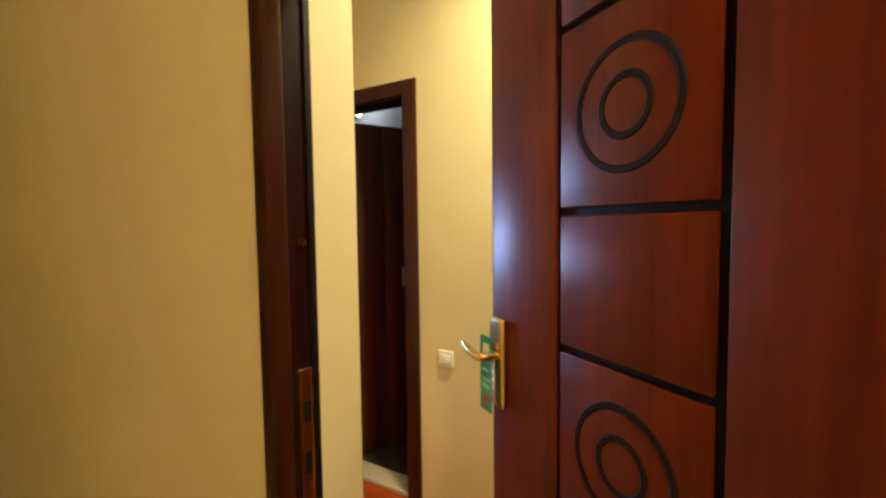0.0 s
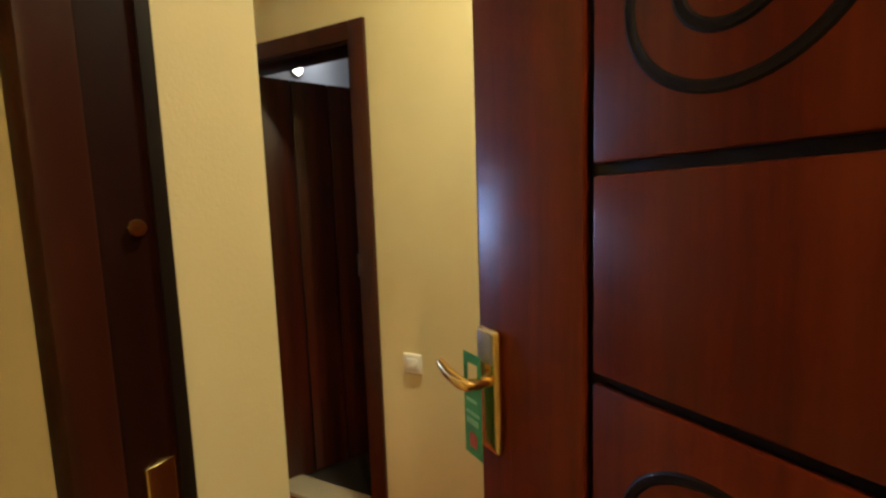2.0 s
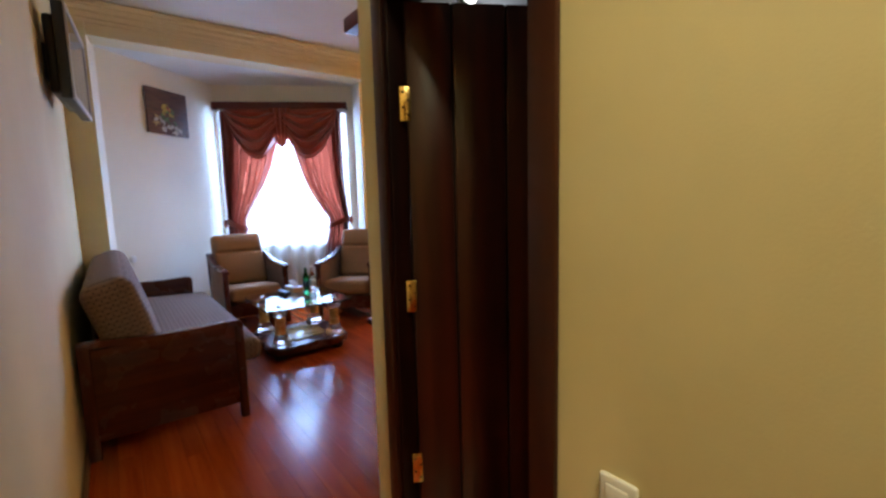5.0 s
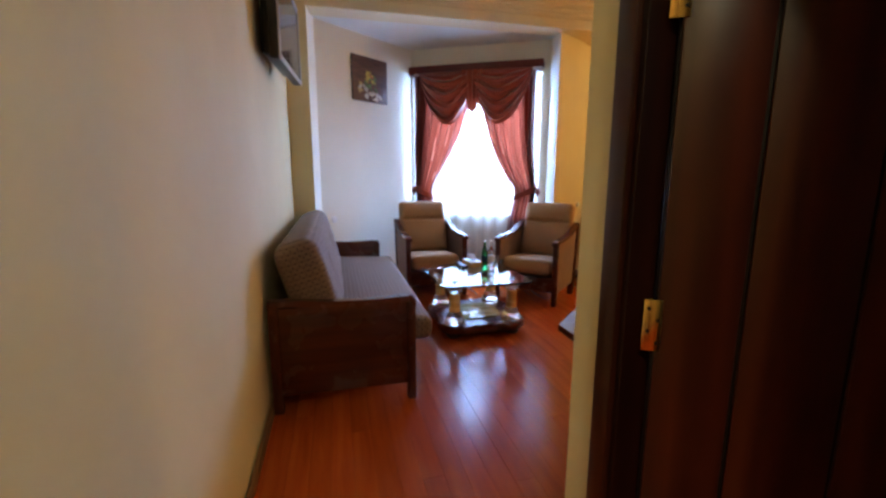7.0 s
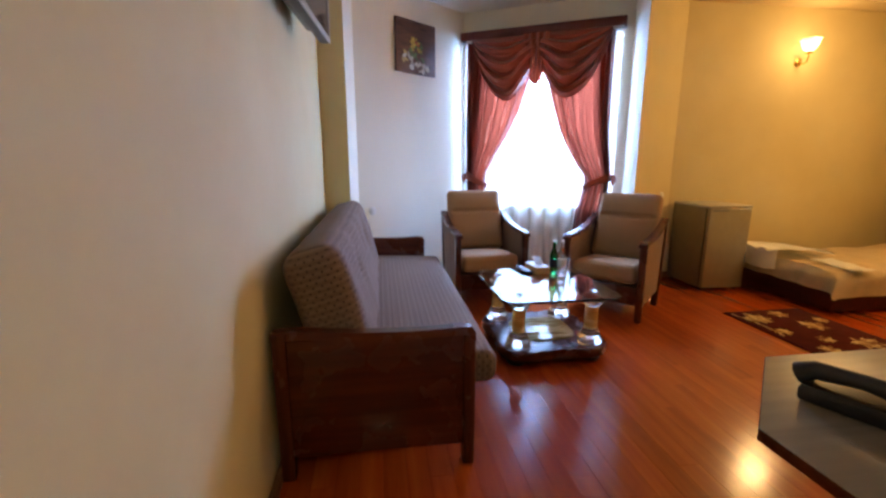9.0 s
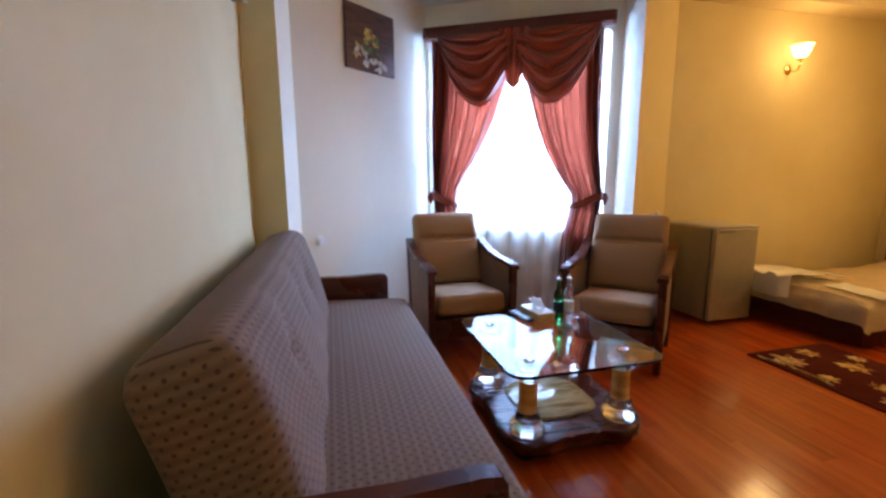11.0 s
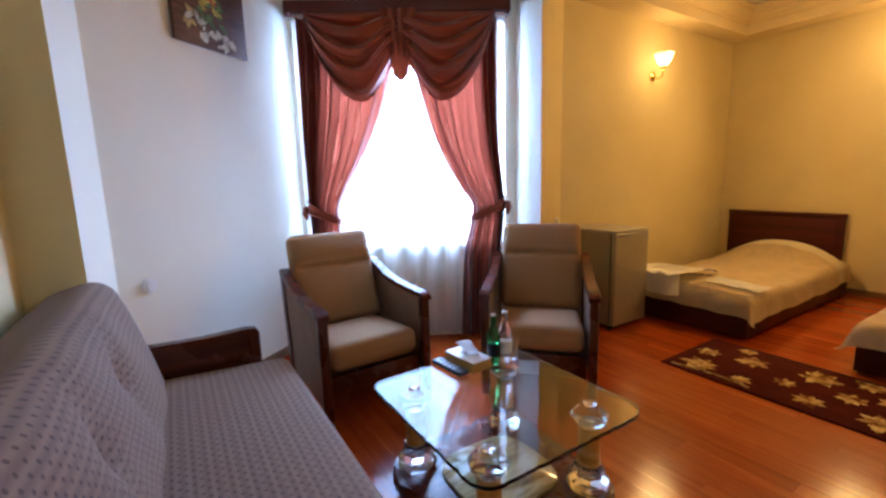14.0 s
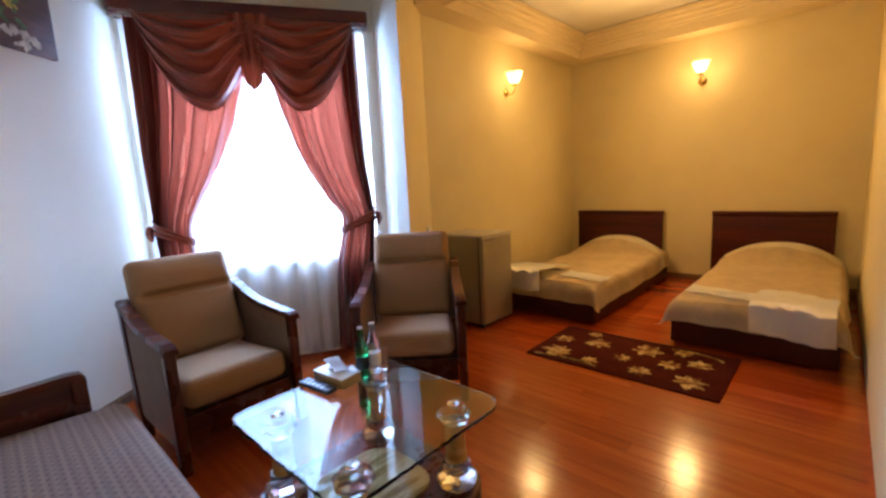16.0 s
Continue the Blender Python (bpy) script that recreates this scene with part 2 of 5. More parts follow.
M_CHAIR = upholstery("taupe_striped_upholstery", (0.30, 0.160, 0.068), (0.41, 0.235, 0.108), (0.30, 0.160, 0.068), 0.018, across=True)
M_CHAIRSIDE = cloth("brown_side_cloth", (0.17, 0.086, 0.038))
M_DRAPE = curtain_cloth("red_brown_drape", (0.22, 0.033, 0.012), (0.18, 0.034, 0.018), 0.36, rough=0.42)
M_SWAG = curtain_cloth("red_brown_swag", (0.30, 0.046, 0.013), (0.26, 0.035, 0.012), 0.10, rough=0.30)
M_SHEER = curtain_cloth("white_sheer", (0.85, 0.84, 0.82), (0.94, 0.92, 0.88), 0.38, 0.34, 0.9)
M_PELMET = wood("mahogany_pelmet_wood", (0.055, 0.008, 0.004), (0.10, 0.014, 0.006), (0.15, 0.024, 0.010), 0.35, "x", 1.0, 0.3)
M_GLASS = glass("clear_glass")
M_PANE = glass("window_glass", (0.97, 0.99, 1.0))
M_TABLEGLASS = glass("pale_green_table_glass", (0.86, 0.965, 0.95), 0.01, 1.5)
M_GLASSEDGE = glass("chipped_teal_glass_edge", (0.40, 0.88, 0.92), 0.12, 1.5)
M_GREENGLASS = glass("green_bottle_glass", (0.03, 0.42, 0.12), 0.03)
M_ACRYLIC = glass("faceted_acrylic", (0.95, 0.96, 0.98), 0.11)
M_FRAMEWHITE = plain("white_window_frame", (0.8, 0.8, 0.8), 0.4, vary=0.04)
M_BED = cloth("beige_bedspread", (0.76, 0.61, 0.37), 0.10, 0.7)
M_BEDCREAM = cloth("cream_bedspread_lining", (0.90, 0.83, 0.62), 0.05, 0.75)
M_TOWEL = cloth("white_towel", (0.93, 0.91, 0.84), 0.05, 0.95, 180.0, 0.5, 0.5)
M_RUG = cloth("maroon_rug_pile", (0.060, 0.006, 0.003), 0.25, 0.95, 220.0, 0.0, 0.5)
M_RUGLEAF, nt_, b_ = material("mottled_gold_rug_pile")
r_ = ramp_node(nt_, [(0.38, (0.10, 0.020, 0.006)), (0.50, (0.36, 0.22, 0.07)), (0.64, (0.66, 0.50, 0.20))])
nt_.links.new(noise_node(nt_, coords(nt_), 17.0, 6, 0.65), r_.inputs["Fac"])
nt_.links.new(r_.outputs["Color"], b_.inputs["Base Color"])
b_.inputs["Roughness"].default_value = 0.95
add_bump(nt_, b_, noise_node(nt_, coords(nt_), 220.0, 2), 0.5, 0.003)
for mm_ in (M_RUG, M_RUGLEAF):
    mm_.node_tree.nodes["Principled BSDF"].inputs["Specular IOR Level"].default_value = 0.1
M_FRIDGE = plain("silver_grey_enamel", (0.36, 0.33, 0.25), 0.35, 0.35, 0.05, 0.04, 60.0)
# fridge body, about a third darker than the door
M_FRIDGE_SIDE = plain("darker_grey_enamel", (0.25, 0.225, 0.16), 0.42, 0.2, 0.06, 0.05, 60.0)
M_VANITY = wood("tan_vanity_top", (0.19, 0.14, 0.075), (0.24, 0.18, 0.098), (0.29, 0.225, 0.13), 0.32, "x", 1.0, 0.3)
M_MIRROR = plain("mirror_silver", (0.9, 0.9, 0.9), 0.02, 1.0, 0.0, 0.0)
M_PAPER = plain("white_tissue", (0.85, 0.85, 0.85), 0.9, vary=0.03)
M_BOXCARD = plain("tan_card", (0.50, 0.30, 0.10), 0.5)
M_DARKPLATE = plain("dark_blue_plastic", (0.02, 0.028, 0.05), 0.25)
M_SHADE, nt_, b_ = material("lit_frosted_shade")
b_.inputs["Base Color"].default_value = (0.95, 0.85, 0.7, 1)
b_.inputs["Emission Color"].default_value = (1.0, 0.74, 0.36, 1)
b_.inputs["Emission Strength"].default_value = 9.0
tp_, mx_ = nt_.nodes.new("ShaderNodeBsdfTransparent"), nt_.nodes.new("ShaderNodeMixShader")
mx_.inputs["Fac"].default_value = 0.6
nt_.links.new(b_.outputs[0], mx_.inputs[1])
nt_.links.new(tp_.outputs[0], mx_.inputs[2])
nt_.links.new(mx_.outputs[0], nt_.nodes["Material Output"].inputs["Surface"])
M_BATHLAMP = emitter("lit_round_lamp", (1.0, 0.93, 0.85), 12.0)
M_HALLLAMP = emitter("lit_ceiling_lamp", (1.0, 0.84, 0.58), 4.0)
M_ONYX, nt_, b_ = material("honey_onyx")
r_ = ramp_node(nt_, [(0.3, (0.46, 0.21, 0.04)), (0.55, (0.68, 0.36, 0.09)), (0.75, (0.80, 0.52, 0.20))])
nt_.links.new(noise_node(nt_, coords(nt_, (3, 3, 12)), 2.0, 6), r_.inputs["Fac"])
nt_.links.new(r_.outputs["Color"], b_.inputs["Base Color"])
b_.inputs["Roughness"].default_value = 0.2
M_STONE, nt_, b_ = material("banded_onyx_slab")
r_ = ramp_node(nt_, [(0.30, (0.07, 0.045, 0.015)), (0.44, (0.26, 0.20, 0.08)), (0.56, (0.46, 0.40, 0.22)), (0.72, (0.16, 0.12, 0.045))])
nt_.links.new(noise_node(nt_, coords(nt_, (2.2, 10, 10), (0, 0, 0.35)), 1.7, 6), r_.inputs["Fac"])
nt_.links.new(r_.outputs["Color"], b_.inputs["Base Color"])
b_.inputs["Roughness"].default_value = 0.08
M_CANVAS, nt_, b_ = material("painting_ground")
r_ = ramp_node(nt_, [(0.3, (0.05, 0.018, 0.010)), (0.7, (0.14, 0.055, 0.028))])
nt_.links.new(noise_node(nt_, coords(nt_, (3, 3, 14)), 2.0, 6), r_.inputs["Fac"])
nt_.links.new(r_.outputs["Color"], b_.inputs["Base Color"])
b_.inputs["Roughness"].default_value = 0.5


# ---- mesh helpers ----
def box(bm, x0, y0, z0, x1, y1, z1, bev=0.0, seg=2):
    vs = [bm.verts.new((x, y, z)) for z in (z0, z1) for x, y in ((x0, y0), (x1, y0), (x1, y1), (x0, y1))]
    fs = [bm.faces.new([vs[i] for i in f]) for f in ((3, 2, 1, 0), (4, 5, 6, 7), (0, 1, 5, 4), (1, 2, 6, 5), (2, 3, 7, 6), (3, 0, 4, 7))]
    if bev:
        es = list({e for f in fs for e in f.edges})
        bmesh.ops.bevel(bm, geom=es, offset=bev, segments=seg, profile=0.5, affect="EDGES")
    return bm


def prism(bm, pts, z0, z1, bev=0.0, seg=2):
    lo = [bm.verts.new((x, y, z0)) for x, y in pts]
    hi = [bm.verts.new((x, y, z1)) for x, y in pts]
    n = len(pts)
    caps = [bm.faces.new(lo[::-1]), bm.faces.new(hi)]
    for i in range(n):
        bm.faces.new((lo[i], lo[(i + 1) % n], hi[(i + 1) % n], hi[i]))
    if bev:
        bmesh.ops.bevel(bm, geom=[e for f in caps for e in f.edges], offset=bev, segments=seg, profile=0.5, affect="EDGES")
    return bm


def lathe(bm, prof, cx=0.0, cy=0.0, seg=24, facet=0.0):
    rings = []
    for r, z in prof:
        rings.append([bm.verts.new((cx + r * (1 - (facet if i % 2 else 0)) * math.cos(2 * math.pi * i / seg), cy + r * (1 - (facet if i % 2 else 0)) * math.sin(2 * math.pi * i / seg), z)) for i in range(seg)])
    for a, b in zip(rings, rings[1:]):
        for i in range(seg):
            bm.faces.new((a[i], a[(i + 1) % seg], b[(i + 1) % seg], b[i]))
    bm.faces.new(rings[0][::-1])
    bm.faces.new(rings[-1])
    return bm


def tube(bm, pts, r, seg=10):
    pts = [Vector(p) for p in pts]
    rings = []
    for i, p in enumerate(pts):
        d = (pts[min(i + 1, len(pts) - 1)] - pts[max(i - 1, 0)]).normalized()
        q = d.to_track_quat("Z", "Y").to_matrix()
        rr = r[i] if isinstance(r, (list, tuple)) else r
        rings.append([bm.verts.new(p + q @ Vector((rr * math.cos(2 * math.pi * k / seg), rr * math.sin(2 * math.pi * k / seg), 0))) for k in range(seg)])
    for a, b in zip(rings, rings[1:]):
        for k in range(seg):
            bm.faces.new((a[k], a[(k + 1) % seg], b[(k + 1) % seg], b[k]))
    bm.faces.new(rings[0][::-1])
    bm.faces.new(rings[-1])
    return bm


def sheet(bm, fn, nu, nv):
    g = [[bm.verts.new(fn(i / nu, j / nv)) for j in range(nv + 1)] for i in range(nu + 1)]
    for i in range(nu):
        for j in range(nv):
            bm.faces.new((g[i][j], g[i + 1][j], g[i + 1][j + 1], g[i][j + 1]))
    return bm


def thicken(bm, t):
    bmesh.ops.solidify(bm, geom=bm.faces[:], thickness=t)
    return bm


def soften(bm, r=0.009):
    """Round the sharp rims of a thick cloth."""
    bmesh.ops.recalc_face_normals(bm, faces=bm.faces[:])
    es = [e for e in bm.edges if len(e.link_faces) == 2 and e.calc_face_angle() > 1.1]
    bmesh.ops.bevel(bm, geom=es, offset=r, segments=2, profile=0.5, affect="EDGES")
    return bm


def link(name, bm, mat, smooth=False):
    bmesh.ops.recalc_face_normals(bm, faces=bm.faces[:])
    me = bpy.data.meshes.new(name)
    bm.to_mesh(me)
    bm.free()
    for mm in mat if isinstance(mat, (list, tuple)) else (mat,):
        me.materials.append(mm)
    if smooth:
        me.polygons.foreach_set("use_smooth", [True] * len(me.polygons))
        me.set_sharp_from_angle(angle=radians(38))
    return new(name, me)


def part(name, bm, mat, parent, label="", smooth=True, m=None):
    ob = link(name, bm, mat, smooth)
    ob.parent = parent
    if m is not None:
        ob.matrix_basis = m
    if label:
        tagged(ob, label)
    return ob


def thing(name, label, category, m=None, group="", kind=""):
    ob = new(name)
    ob.empty_display_size = 0.1
    if m is not None:
        ob.matrix_basis = m
    return tagged(ob, label, category, group, kind)


def structure(name, bm, mat, label, category, smooth=False):
    return tagged(link(name, bm, mat, smooth), label, category, kind="structure")


B = bmesh.new

# ---- structure ----
CEIL = 3.10
SOFF = 2.83


def daylit_side(bm, sign):
    """Give the side of a pilaster that looks into the bay the bay's cream, lightened as daylit."""
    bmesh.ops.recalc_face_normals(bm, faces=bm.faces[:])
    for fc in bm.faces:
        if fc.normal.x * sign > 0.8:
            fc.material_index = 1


# living room, hall and corridor walls
bm = B()
prism(bm, [(1.42, -4.2), (1.68, -4.2), (1.68, -2.23), (1.50, -2.18), (1.42, -2.18)], 0, CEIL)
prism(bm, [(1.42, -1.135), (1.504, -1.189), (1.68, -1.140), (1.67, 0.0), (1.67, 3.70), (1.42, 3.70)], 0, CEIL)
box(bm, 1.42, -2.18, 2.13, 1.675, -1.135, CEIL)
structure("wall_west", bm, M_WALL, "cream painted wall with the entrance opening", "wall")
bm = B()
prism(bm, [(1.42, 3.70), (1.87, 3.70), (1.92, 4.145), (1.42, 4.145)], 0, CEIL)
daylit_side(bm, 1)
structure("pilaster_west", bm, [M_WALL, M_WALL_DAYLIT], "cream painted pilaster beside the bay", "wall")
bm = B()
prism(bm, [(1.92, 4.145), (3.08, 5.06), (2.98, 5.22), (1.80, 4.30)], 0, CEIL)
structure("wall_bay_west", bm, M_WALL_DAYLIT, "cream painted wall of the bay, coloured paler as daylit, with a painting", "wall")

# window wall of the bay, in its own frame: x along the wall, y outwards
WINM = Matrix.Translation((3.08, 5.06, 0)) @ Matrix.Rotation(math.atan2(-0.87, 1.52), 4, "Z")
WL = 1.751
W0, W1, WZ0, WZ1 = 0.07, 1.66, 0.80, 2.50
bm = B()
box(bm, -0.1, 0, 0, W0, 0.3, CEIL)
box(bm, W1, 0, 0, WL + 0.1, 0.3, CEIL)
box(bm, W0, 0, 0, W1, 0.3, WZ0)
box(bm, W0, 0, WZ1, W1, 0.3, CEIL)
ob = structure("wall_bay_window", bm, M_WALL_DAYLIT, "cream painted bay wall, coloured paler as daylit, around a wide window", "wall")
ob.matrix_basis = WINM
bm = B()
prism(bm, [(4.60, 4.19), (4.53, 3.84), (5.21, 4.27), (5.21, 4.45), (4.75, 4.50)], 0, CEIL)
daylit_side(bm, -1)
structure("pilaster_north", bm, [M_WALL, M_WALL_DAYLIT], "cream painted pilaster between bay and beds", "wall")
bm = B()
box(bm, 5.21, 4.27, 0, 8.35, 4.45, CEIL)
structure("wall_north", bm, M_WALL, "cream painted wall with a lit sconce", "wall")
bm = B()
box(bm, 8.15, 0.0, 0, 8.35, 4.27, CEIL)
structure("wall_east", bm, M_WALL, "cream painted wall behind the headboards", "wall")
bm = B()
box(bm, 4.2, 0.19, 0, 8.15, 1.22, CEIL)
structure("wall_south_beds", bm, M_WALL, "cream painted wall beside the second bed", "wall")
bm = B()
box(bm, 2.76, 0.07, 0, 4.2, 0.19, CEIL)
structure("wall_south", bm, M_WALL, "cream painted wall behind the dressing table", "wall")
BX = 2.64
bm = B()
box(bm, BX, -4.2, 0, BX + 0.12, -0.605, CEIL)
box(bm, BX, 0.025, 0, BX + 0.12, 0.19, CEIL)
box(bm, BX, -0.605, 2.015, BX + 0.12, 0.025, CEIL)
structure("wall_hall", bm, M_WALL, "cream painted hall wall with the bathroom door", "wall")
bm = B()
box(bm, -0.8, -4.4, 0, BX + 0.12, -4.2, CEIL)
structure("wall_hall_end", bm, M_WALL, "cream painted wall closing hall and corridor", "wall")
bm = B()
box(bm, -0.8, -4.2, 0, -0.6, 4.3, CEIL)
structure("wall_corridor", bm, M_WALL, "cream painted far corridor wall", "wall")
bm = B()
box(bm, -0.6, 4.145, 0, 1.80, 4.3, CEIL)
structure("wall_corridor_end", bm, M_WALL, "cream painted corridor end wall", "wall")
# bathroom shell
bm = B()
box(bm, 4.5, -2.2, 0, 4.6, 0.07, 2.6)
box(bm, BX + 0.12, -2.3, 0, 4.6, -2.2, 2.6)
box(bm, 2.77, 0.055, 0, 4.5, 0.0695, 2.30)
structure("wall_bathroom", bm, M_BATH, "white bathroom walls", "wall")
bm = B()
box(bm, BX + 0.12, -2.2, 2.30, 4.5, 0.069, 2.4)
structure("ceiling_bathroom", bm, M_BATH, "white bathroom ceiling", "ceiling")
# ceilings
bm = B()
prism(bm, [(-0.8, -4.4), (2.76, -4.4), (2.76, 0.19), (8.35, 0.19), (8.35, 4.45), (4.75, 4.5), (3.2, 5.4), (1.4, 4.4), (-0.8, 4.3)], CEIL, CEIL + 0.12)
structure("ceiling", bm, M_CEIL, "white painted ceiling", "ceiling")
bm = B()
prism(bm, [(1.90, 3.98), (4.56, 3.98), (4.62, 4.2), (3.10, 5.07), (1.93, 4.15)], 2.86, 2.94)
structure("ceiling_bay", bm, M_CEIL, "white lowered bay ceiling", "ceiling")
# beam across the bay and soffit round the beds
bm = B()
box(bm, 1.872, 3.72, SOFF, 4.528, 3.975, CEIL)
structure("beam_bay", bm, M_CORNICE, "cream beam across the bay", "beam")
bm = B()
box(bm, 5.035, 4.02, SOFF, 8.148, 4.268, CEIL)
box(bm, 7.90, 1.225, SOFF, 8.148, 4.018, CEIL)
prism(bm, [(4.532, 3.72), (5.25, 3.72), (5.25, 4.018), (5.03, 4.018), (5.03, 4.13), (4.532, 3.83)], SOFF, CEIL)
structure("soffit_beds", bm, M_CORNICE, "cream stepped soffit round the beds", "beam")


def cornice(p, q, inward, name="cornice"):
    """Stepped plaster moulding along a wall from p to q."""
    prof = [(0.0, 0.10), (0.02, 0.10), (0.025, 0.13), (0.045, 0.135), (0.05, 0.17), (0.075, 0.185), (0.08, 0.215), (0.11, 0.225), (0.115, 0.262), (0.0, 0.262)]
    b = B()
    rows = []
    for e in (p, q):
        rows.append([b.verts.new((e[0] + inward[0] * o, e[1] + inward[1] * o, SOFF + h)) for o, h in prof])
    n = len(prof)
    for i in range(n):
        b.faces.new((rows[0][i], rows[0][(i + 1) % n], rows[1][(i + 1) % n], rows[1][i]))
    b.faces.new(rows[0])
    b.faces.new(rows[1][::-1])
    structure(name, b, M_CORNICE, "cream stepped plaster cornice", "cornice")


cornice((1.675, 3.718), (5.25, 3.718), (0, -1), "cornice_bay")
cornice((5.25, 4.018), (7.90, 4.018), (0, -1), "cornice_north")
cornice((7.898, 1.23), (7.898, 4.018), (-1, 0), "cornice_east")


def skirting(p, q, inward, name):
    b = B()
    d = Vector((q[0] - p[0], q[1] - p[1], 0))
    for o, z0, z1 in ((0.014, 0.0, 0.05), (0.009, 0.05, 0.065)):
        pts = [p, q, (q[0] + inward[0] * o, q[1] + inward[1] * o), (p[0] + inward[0] * o, p[1] + inward[1] * o)]
        prism(b, pts, z0, z1)
    structure(name, b, M_SKIRT, "tan wooden skirting board", "baseboard")


skirting((1.682, -1.12), (1.672, 3.70), (1, 0), "baseboard_west")
skirting((1.925, 4.145), (3.08, 5.055), (0.62, -0.785), "baseboard_bay")
skirting((5.215, 4.268), (8.15, 4.268), (0, -1), "baseboard_north")
skirting((4.535, 3.842), (5.205, 4.266), (0.535, -0.845), "baseboard_pilaster")
skirting((8.148, 1.22), (8.148, 4.26), (-1, 0), "baseboard_east")

# floors
bm = B()
prism(bm, [(1.42, -4.2), (2.7, -4.2), (2.7, 0.1), (8.2, 0.1), (8.2, 4.4), (4.8, 4.5), (3.2, 5.3), (1.42, 4.3)], -0.12, -0.012)
floor = structure("floor", bm, M_SUBFLOOR, "glossy cherry laminate floor in long boards", "floor")
bm = B()
box(bm, -0.8, -4.2, -0.12, 1.42, 4.3, -0.002)
structure("floor_corridor", bm, M_TILE_FLOOR, "beige stone corridor floor", "floor")
bm = B()
box(bm, 2.70, -2.3, -0.12, 4.6, 0.07, -0.004)
structure("floor_bathroom", bm, M_UNLITTILE, "tiled bathroom floor coloured dark as unlit", "floor")
bm = B()
box(bm, BX - 0.004, -0.579, 0.0005, BX + 0.125, -0.001, 0.022, 0.005)
structure("threshold", bm, M_TILE_FLOOR, "beige stone threshold of the bathroom door", "threshold")

# entrance door frame
door_frame = thing("door_frame", "dark mahogany entrance door frame with a brass strike plate", "door frame", kind="structure")
bm = B()
box(bm, 1.437, -1.193, 0, 1.503, -1.136, 2.13, 0.003)
part("jamb", bm, M_DARKWOOD, door_frame)
bm = B()
box(bm, 1.395, -1.200, 0, 1.437, -1.166, 2.16, 0.005)
part("casing", bm, M_CASING, door_frame)
bm = B()
box(bm, 1.487, -1.197, 0, 1.502, -1.193, 2.10, 0.0015)
part("rebate", bm, M_GROOVE, door_frame)
bm = B()
box(bm, 1.437, -2.179, 0, 1.499, -2.125, 2.13, 0.003)
part("jamb", bm, M_DARKWOOD, door_frame)
bm = B()
box(bm, 1.395, -2.150, 0, 1.437, -2.118, 2.16, 0.005)
part("casing", bm, M_CASING, door_frame)
bm = B()
box(bm, 1.438, -2.125, 2.095, 1.502, -1.193, 2.128, 0.003)
part("head", bm, M_DARKWOOD, door_frame)
bm = B()
box(bm, 1.396, -2.118, 2.10, 1.436, -1.200, 2.16, 0.005)
part("casing", bm, M_CASING, door_frame)
bm = B()
box(bm, 1.452, -1.199, 0.86, 1.482, -1.193, 1.12, 0.003)
strike = part("strike_plate", bm, M_BRASS, door_frame, "worn brass strike plate")
for z0, z1 in ((1.02, 1.06), (0.92, 0.96)):
    bm = B()
    box(bm, 1.460, -1.2005, z0, 1.474, -1.1985, z1)
    part("latch_hole", bm, M_GROOVE, strike)
bm = B()
lathe(bm, [(0.008, 0), (0.0085, 0.002), (0.005, 0.003)], seg=16)
part("bolt_socket", bm, M_BRASS, door_frame, "small round brass socket", m=Matrix.Translation((1.470, -1.194, 1.354)) @ Matrix.Rotation(radians(90), 4, "X"))

# entrance door, local x from the free edge to the hinge, -y is the corridor side
DW = 0.916
dd = Vector((math.sin(radians(34.0)), math.cos(radians(34.0)), 0))
hinge = Vector((1.507, -2.116, 0))
free = hinge + dd * DW
DM = Matrix.Translation(free) @ Matrix.Rotation(math.atan2(-dd.y, -dd.x), 4, "Z")
edoor = thing("entrance_door", "open mahogany entrance door with ring grooves and brass lock", "door", DM, kind="structure")
bm = B()
box(bm, 0, -0.012, 0.012, DW, 0.028, 2.09, 0.003)
part("core", bm, [M_GROOVE], edoor)
U1, U2 = 0.263, 0.611
GAP = 0.008
ZS = [0.012, 0.446, 0.738, 1.114, 1.406, 1.782, 2.09]
bm = B()
box(bm, 0, -0.028, 0.012, U1 - GAP, -0.012, 2.09, 0.004)
part("stile", bm, M_DOOR, edoor)
bm = B()
box(bm, U2 + GAP * 1.6, -0.028, 0.012, DW, -0.012, 2.09, 0.004)
part("stile", bm, M_DOOR, edoor)
bm = B()
box(bm, 0, 0.028, 0.012, DW, 0.040, 2.09, 0.004)
part("back_panel", bm, M_DOOR, edoor)
bm = B()
box(bm, -0.004, -0.026, 0.012, 0.0, 0.038, 2.09)
part("edge_band", bm, M_DOOR, edoor)


def ring(bm, cx, cz, r, w):
    """A narrow routed ring: a flat dark band with a raised rounded rim."""
    n = 56
    prof = [(-w, 0.0005), (-w * 0.55, -0.0022), (0, -0.0012), (w * 0.55, -0.0022), (w, 0.0005)]
    rings = [[bm.verts.new((cx + (r + o) * math.cos(2 * math.pi * i / n), -0.0285 + y, cz + (r + o) * math.sin(2 * math.pi * i / n))) for i in range(n)] for o, y in prof]
    for a, b in zip(rings, rings[1:]):
        for i in range(n):
            bm.faces.new((a[i], a[(i + 1) % n], b[(i + 1) % n], b[i]))


